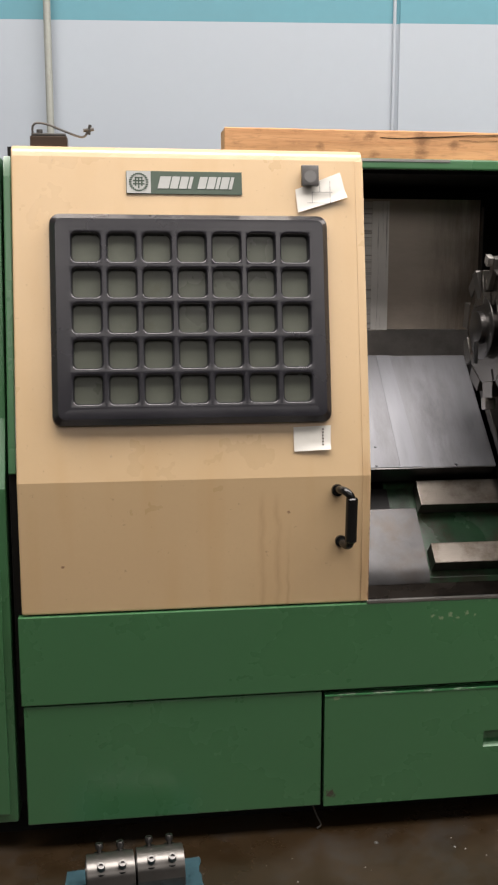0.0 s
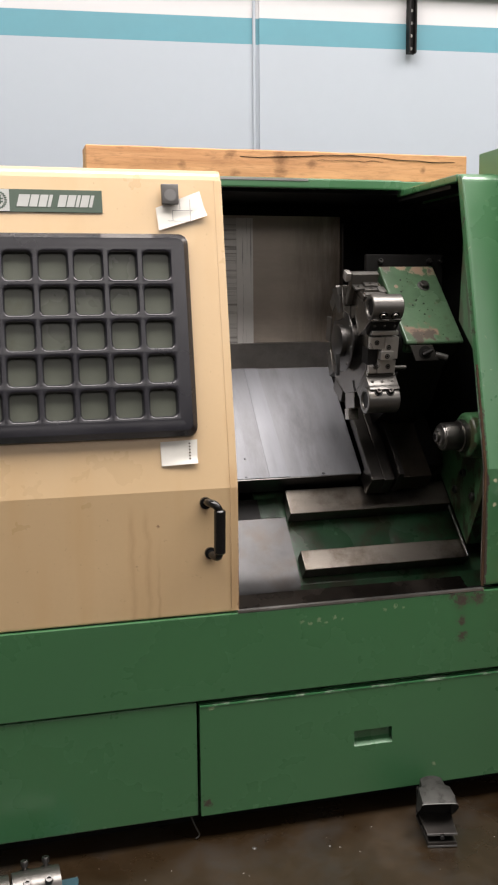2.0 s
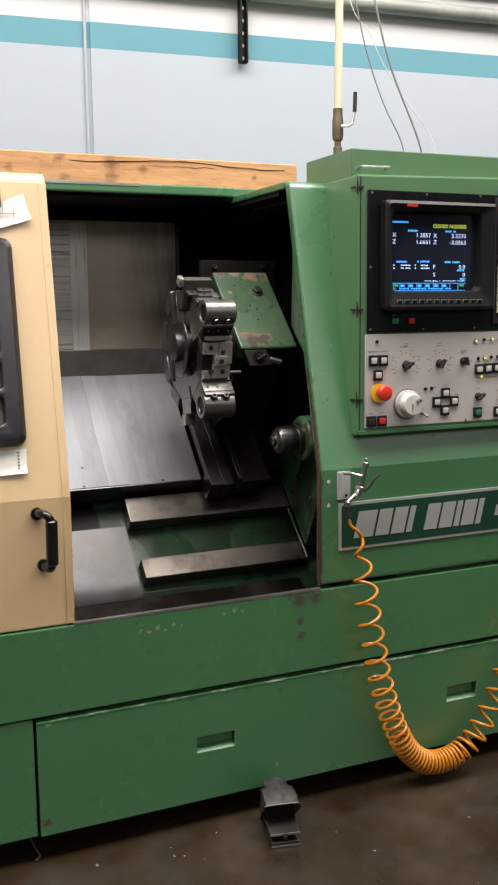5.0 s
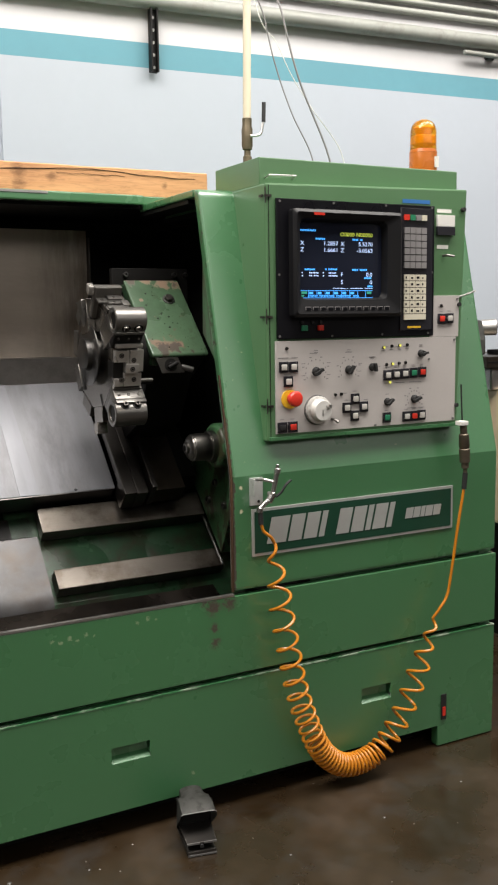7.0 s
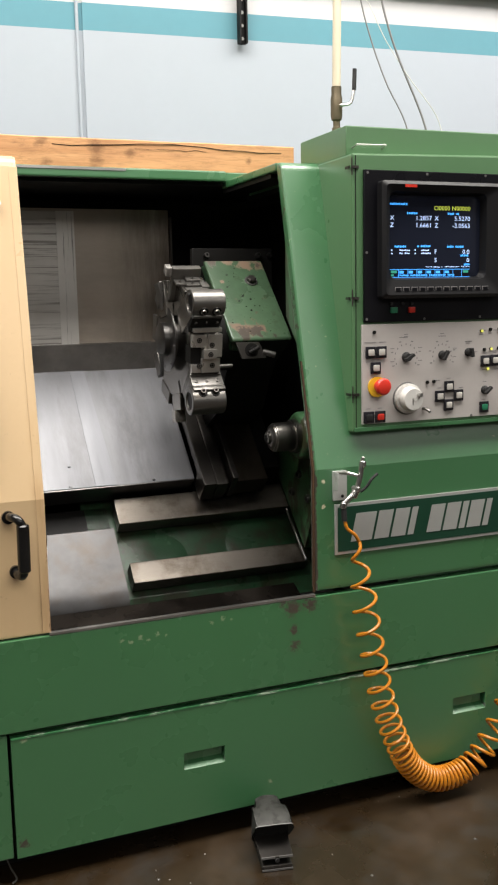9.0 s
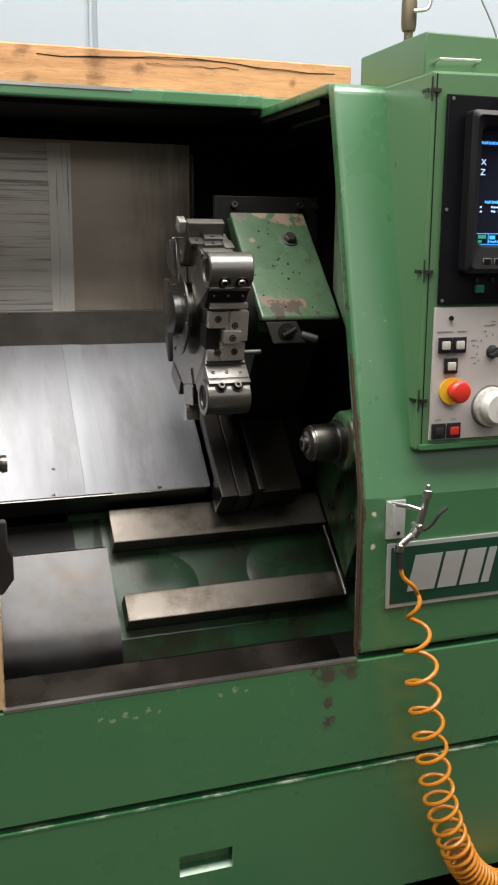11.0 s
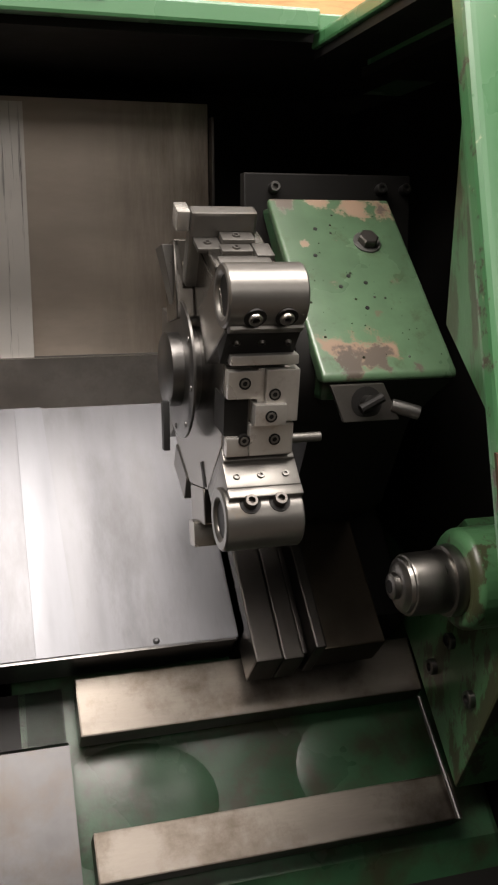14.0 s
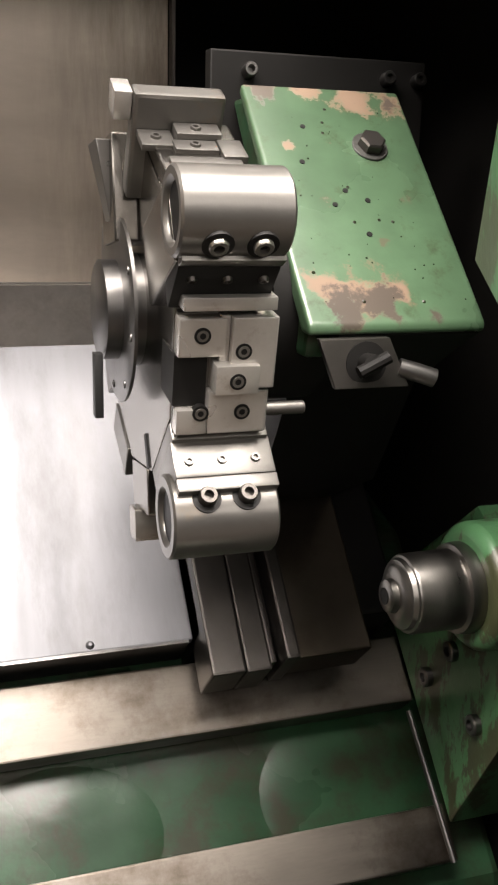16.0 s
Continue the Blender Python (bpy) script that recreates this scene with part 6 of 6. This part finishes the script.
bm = boxes((1.096, 1.102, sy - 0.03, sy, 2.222, 2.56), (1.120, 1.126, sy - 0.03, sy, 2.222, 2.56), (1.102, 1.120, sy - 0.012, sy, 2.222, 2.56))
part("channel", bm, DARK, strut)
bm = B()
for i in range(7):
    cyl(bm, (1.111, sy - 0.0125, 2.24 + 0.045 * i), (1.111, sy - 0.014, 2.24 + 0.045 * i), 0.006, 12)
pieces("slot", bm, ALU, strut)


def wall_pipe(name, z, out, r, x0, mat, label):
    bm = B()
    tube(bm, [(x0, wall_y(x0) - out, z), (7.0, wall_y(7.0) - out, z)], r, 16)
    return solo(name, bm, mat, label, "pipe")


wall_pipe("air_main_pipe", 2.478, 0.036, 0.030, 0.2, GALV, "thick grey steel pipe running along the wall")
wall_pipe("conduit", 2.566, 0.022, 0.014, 0.2, GALV, "thin grey conduit running along the wall")
wall_pipe("conduit", 2.606, 0.022, 0.011, 0.2, GALV, "thin grey conduit running along the wall")
wall_pipe("conduit", 2.652, 0.024, 0.013, 0.2, DARK_IRON, "dull dark conduit running along the wall")
wall_pipe("conduit", 2.692, 0.022, 0.010, 0.2, IVORY, "thin cream conduit running along the wall")
bm = B()
cyl(bm, (2.50, wall_y(2.5) - 0.05, 2.420), (3.4, wall_y(3.4) - 0.018, 2.420), 0.010, 16, 0.003)
lampy = solo("bar_fixture", bm, GALV, "slim grey bar fixed to the wall", "wall bar")
bm = B()
cyl(bm, (2.640, wall_y(2.640) - 0.018, 2.420), (2.680, wall_y(2.68) - 0.018, 2.420), 0.0125, 16, 0.002)
cap = new("end_cap", mesh_of("end_cap", bm, RUBBER))
cap.parent = lampy

drop = thing("air_drop", (1.08, 0.5, 1.664), "cream air drop pipe with a brass ball valve and black lever", "air pipe")
bm = B()
tube(bm, [(1.072, 0.5, 1.895), (1.078, 0.5, 2.3), (1.10, 0.5, 4.5)], 0.012, 16)
part("riser", bm, IVORY, drop)
bm = B()
turned(bm, (1.072, 0.5, 1.664), (1.072, 0.5, 1.90), [(0, 0.010), (0.35, 0.010), (0.36, 0.0135), (0.52, 0.0135), (0.53, 0.010), (0.60, 0.010), (0.61, 0.0145), (0.66, 0.017), (0.86, 0.017), (0.9, 0.0145), (1, 0.0145)], 20)
part("ball_valve", bm, surface("dull_brass", (0.16, 0.13, 0.085), 0.5, 0.7, vary=0.2), drop)
bm = B()
tube(bm, curve_points([(1.072, 0.478, 1.845), (1.100, 0.470, 1.850), (1.108, 0.468, 1.872), (1.112, 0.468, 1.895)], 4), 0.0042, 8)
part("lever", bm, ALU, drop)
bm = B()
tube(bm, [(1.112, 0.468, 1.887), (1.114, 0.468, 1.945)], 0.0062, 12)
part("lever_grip", bm, RUBBER, drop)
for ctrl, r in (([(1.375, 0.5, 1.664), (1.37, 0.5, 1.80), (1.26, 0.5, 2.03), (1.20, 0.5, 2.22), (1.14, 0.55, 2.6), (1.12, 0.6, 4.5)], 0.0032),
                ([(1.325, 0.52, 1.664), (1.318, 0.52, 1.80), (1.245, 0.52, 1.93), (1.19, 0.52, 2.06), (1.15, 0.52, 2.20), (1.08, 0.55, 2.6), (1.0, 0.6, 4.5)], 0.0022),
                ([(1.47, 0.55, 1.664), (1.45, 0.55, 1.83), (1.33, 0.55, 1.97), (1.22, 0.55, 2.13), (1.12, 0.6, 2.5), (1.0, 0.7, 4.5)], 0.0014)):
    bm = B()
    tube(bm, curve_points(ctrl, 8), r, 6)
    solo("hanging_cable", bm, KEYCAP if r > 0.0018 else WHITE, "thin grey cable hanging from the ceiling to the machine", "cable", "hanging cables")
bm = B()
tube(bm, curve_points([(3.6, wall_y(3.6) - 0.2, 2.50), (2.8, wall_y(2.8) - 0.2, 2.58), (2.1, wall_y(2.1) - 0.2, 2.66), (1.6, wall_y(1.6) - 0.2, 2.76)], 8), 0.008, 8)
solo("hanging_cable", bm, IVORY, "cream cable sagging along the wall pipes", "cable", "hanging cables")

# ---- second machine behind ----
cab = thing("tool_cabinet", (2.75, 0.85, 0.0), "cream steel cabinet with drawers on a dark plinth", "cabinet")
part("body", boxes((2.235, 3.3, 0.60, 1.02, 0.48, 1.005)), CREAM, cab, bevel=0.006)
part("plinth", boxes((2.30, 3.3, 0.68, 1.00, 0.0, 0.48)), DARK, cab)
for k, (x0, x1) in enumerate(((2.268, 2.60), (2.63, 2.95))):
    drawer = part("drawer", boxes((x0, x1, 0.588, 0.5995, 0.80, 0.965)), CREAM, cab, bevel=0.003)
    bm = B()
    tube(bm, [(x0 + 0.05, 0.588, 0.90), (x0 + 0.05, 0.57, 0.89), (x0 + 0.05, 0.57, 0.87), (x0 + 0.05, 0.588, 0.86)], 0.004, 8)
    part("drawer_pull", bm, RUBBER, drawer)
bm = B()
tube(bm, curve_points([(2.23, 0.592, 0.745), (2.33, 0.588, 0.722), (2.45, 0.588, 0.712), (2.62, 0.588, 0.720), (2.80, 0.590, 0.76)], 6), 0.0042, 8)
solo("loose_cable", bm, RUBBER, "black cable slung across the cream cabinet", "cable")
bm = B()
for k in range(2):
    box(bm, 2.268 + 0.362 * k - 0.004, 2.60 + 0.35 * k + 0.004, 0.5975, 0.5998, 0.796, 0.969)
pieces("drawer_gap", bm, DARK, cab)
bench = thing("bench_grinder", (2.7, 0.8, 1.005), "small grey tool grinder standing on the cream cabinet", "grinding machine")
part("bed", boxes((2.20, 3.2, 0.64, 0.98, 1.0055, 1.092)), ALU, bench, "bright machined bed", bevel=0.010)
part("table", boxes((2.15, 3.2, 0.61, 1.0, 1.0925, 1.138)), SLIDE, bench, "oily brown sliding table", bevel=0.004)
part("table_slot", boxes((2.152, 3.2, 0.6085, 0.6105, 1.112, 1.119)), DARK, bench)
bm = B()
turned(bm, (2.385, 0.635, 1.052), (2.385, 0.575, 1.052), [(0, 0.016), (0.3, 0.016), (0.32, 0.042), (0.5, 0.045), (0.62, 0.042), (0.65, 0.018), (0.95, 0.016), (1, 0.012)], 28)
wheel = part("handwheel", bm, DARK, bench)
bm = B()
cyl(bm, (2.402, 0.592, 1.074), (2.402, 0.560, 1.074), 0.007, 12, 0.002)
part("crank_knob", bm, RUBBER, wheel)
bm = B()
prism(bm, [(0.69, 1.1385), (0.69, 1.20), (0.71, 1.275), (0.80, 1.285), (0.85, 1.20), (0.86, 1.1385)], 2.12, 2.215)
part("headstock", bm, DARK_IRON, bench, bevel=0.012)
bm = B()
turned(bm, (2.200, 0.755, 1.245), (2.270, 0.695, 1.248), [(0, 0.026), (0.35, 0.028), (0.36, 0.032), (0.95, 0.032), (1, 0.030)], 30)
part("chuck", bm, ALU, bench)
bm = B()
turned(bm, (2.2695, 0.6955, 1.248), (2.2722, 0.6930, 1.248), [(0, 0.024), (1, 0.0235)], 26)
part("chuck_face", bm, RUST, bench, "brown rusted chuck face")
bm = B()
cyl(bm, (2.2715, 0.6937, 1.248), (2.2735, 0.692, 1.248), 0.005, 12)
part("chuck_bore", bm, DARK, bench)
bm = B()
prism(bm, [(0.66, 1.1385), (0.665, 1.18), (0.68, 1.205), (0.74, 1.205), (0.76, 1.1385)], 2.365, 2.415)
turned(bm, (2.350, 0.70, 1.245), (2.425, 0.70, 1.245), [(0, 0.012), (0.12, 0.022), (0.5, 0.027), (0.9, 0.024), (1, 0.018)], 20)
cyl(bm, (2.315, 0.70, 1.243), (2.352, 0.70, 1.245), 0.007, 12, 0.002)
cyl(bm, (2.334, 0.70, 1.175), (2.334, 0.70, 1.243), 0.0055, 12, 0.001)
cyl(bm, (2.334, 0.70, 1.168), (2.334, 0.70, 1.186), 0.010, 12, 0.001)
pieces("tailstock", bm, DARK_IRON, bench)
part("table_block", boxes((2.30, 2.44, 0.65, 0.78, 1.1385, 1.158)), DARK, bench, bevel=0.003)
part("switch_box", boxes((2.428, 2.56, 0.68, 0.78, 1.160, 1.278)), WHITE, bench, "pale grey box", bevel=0.006)
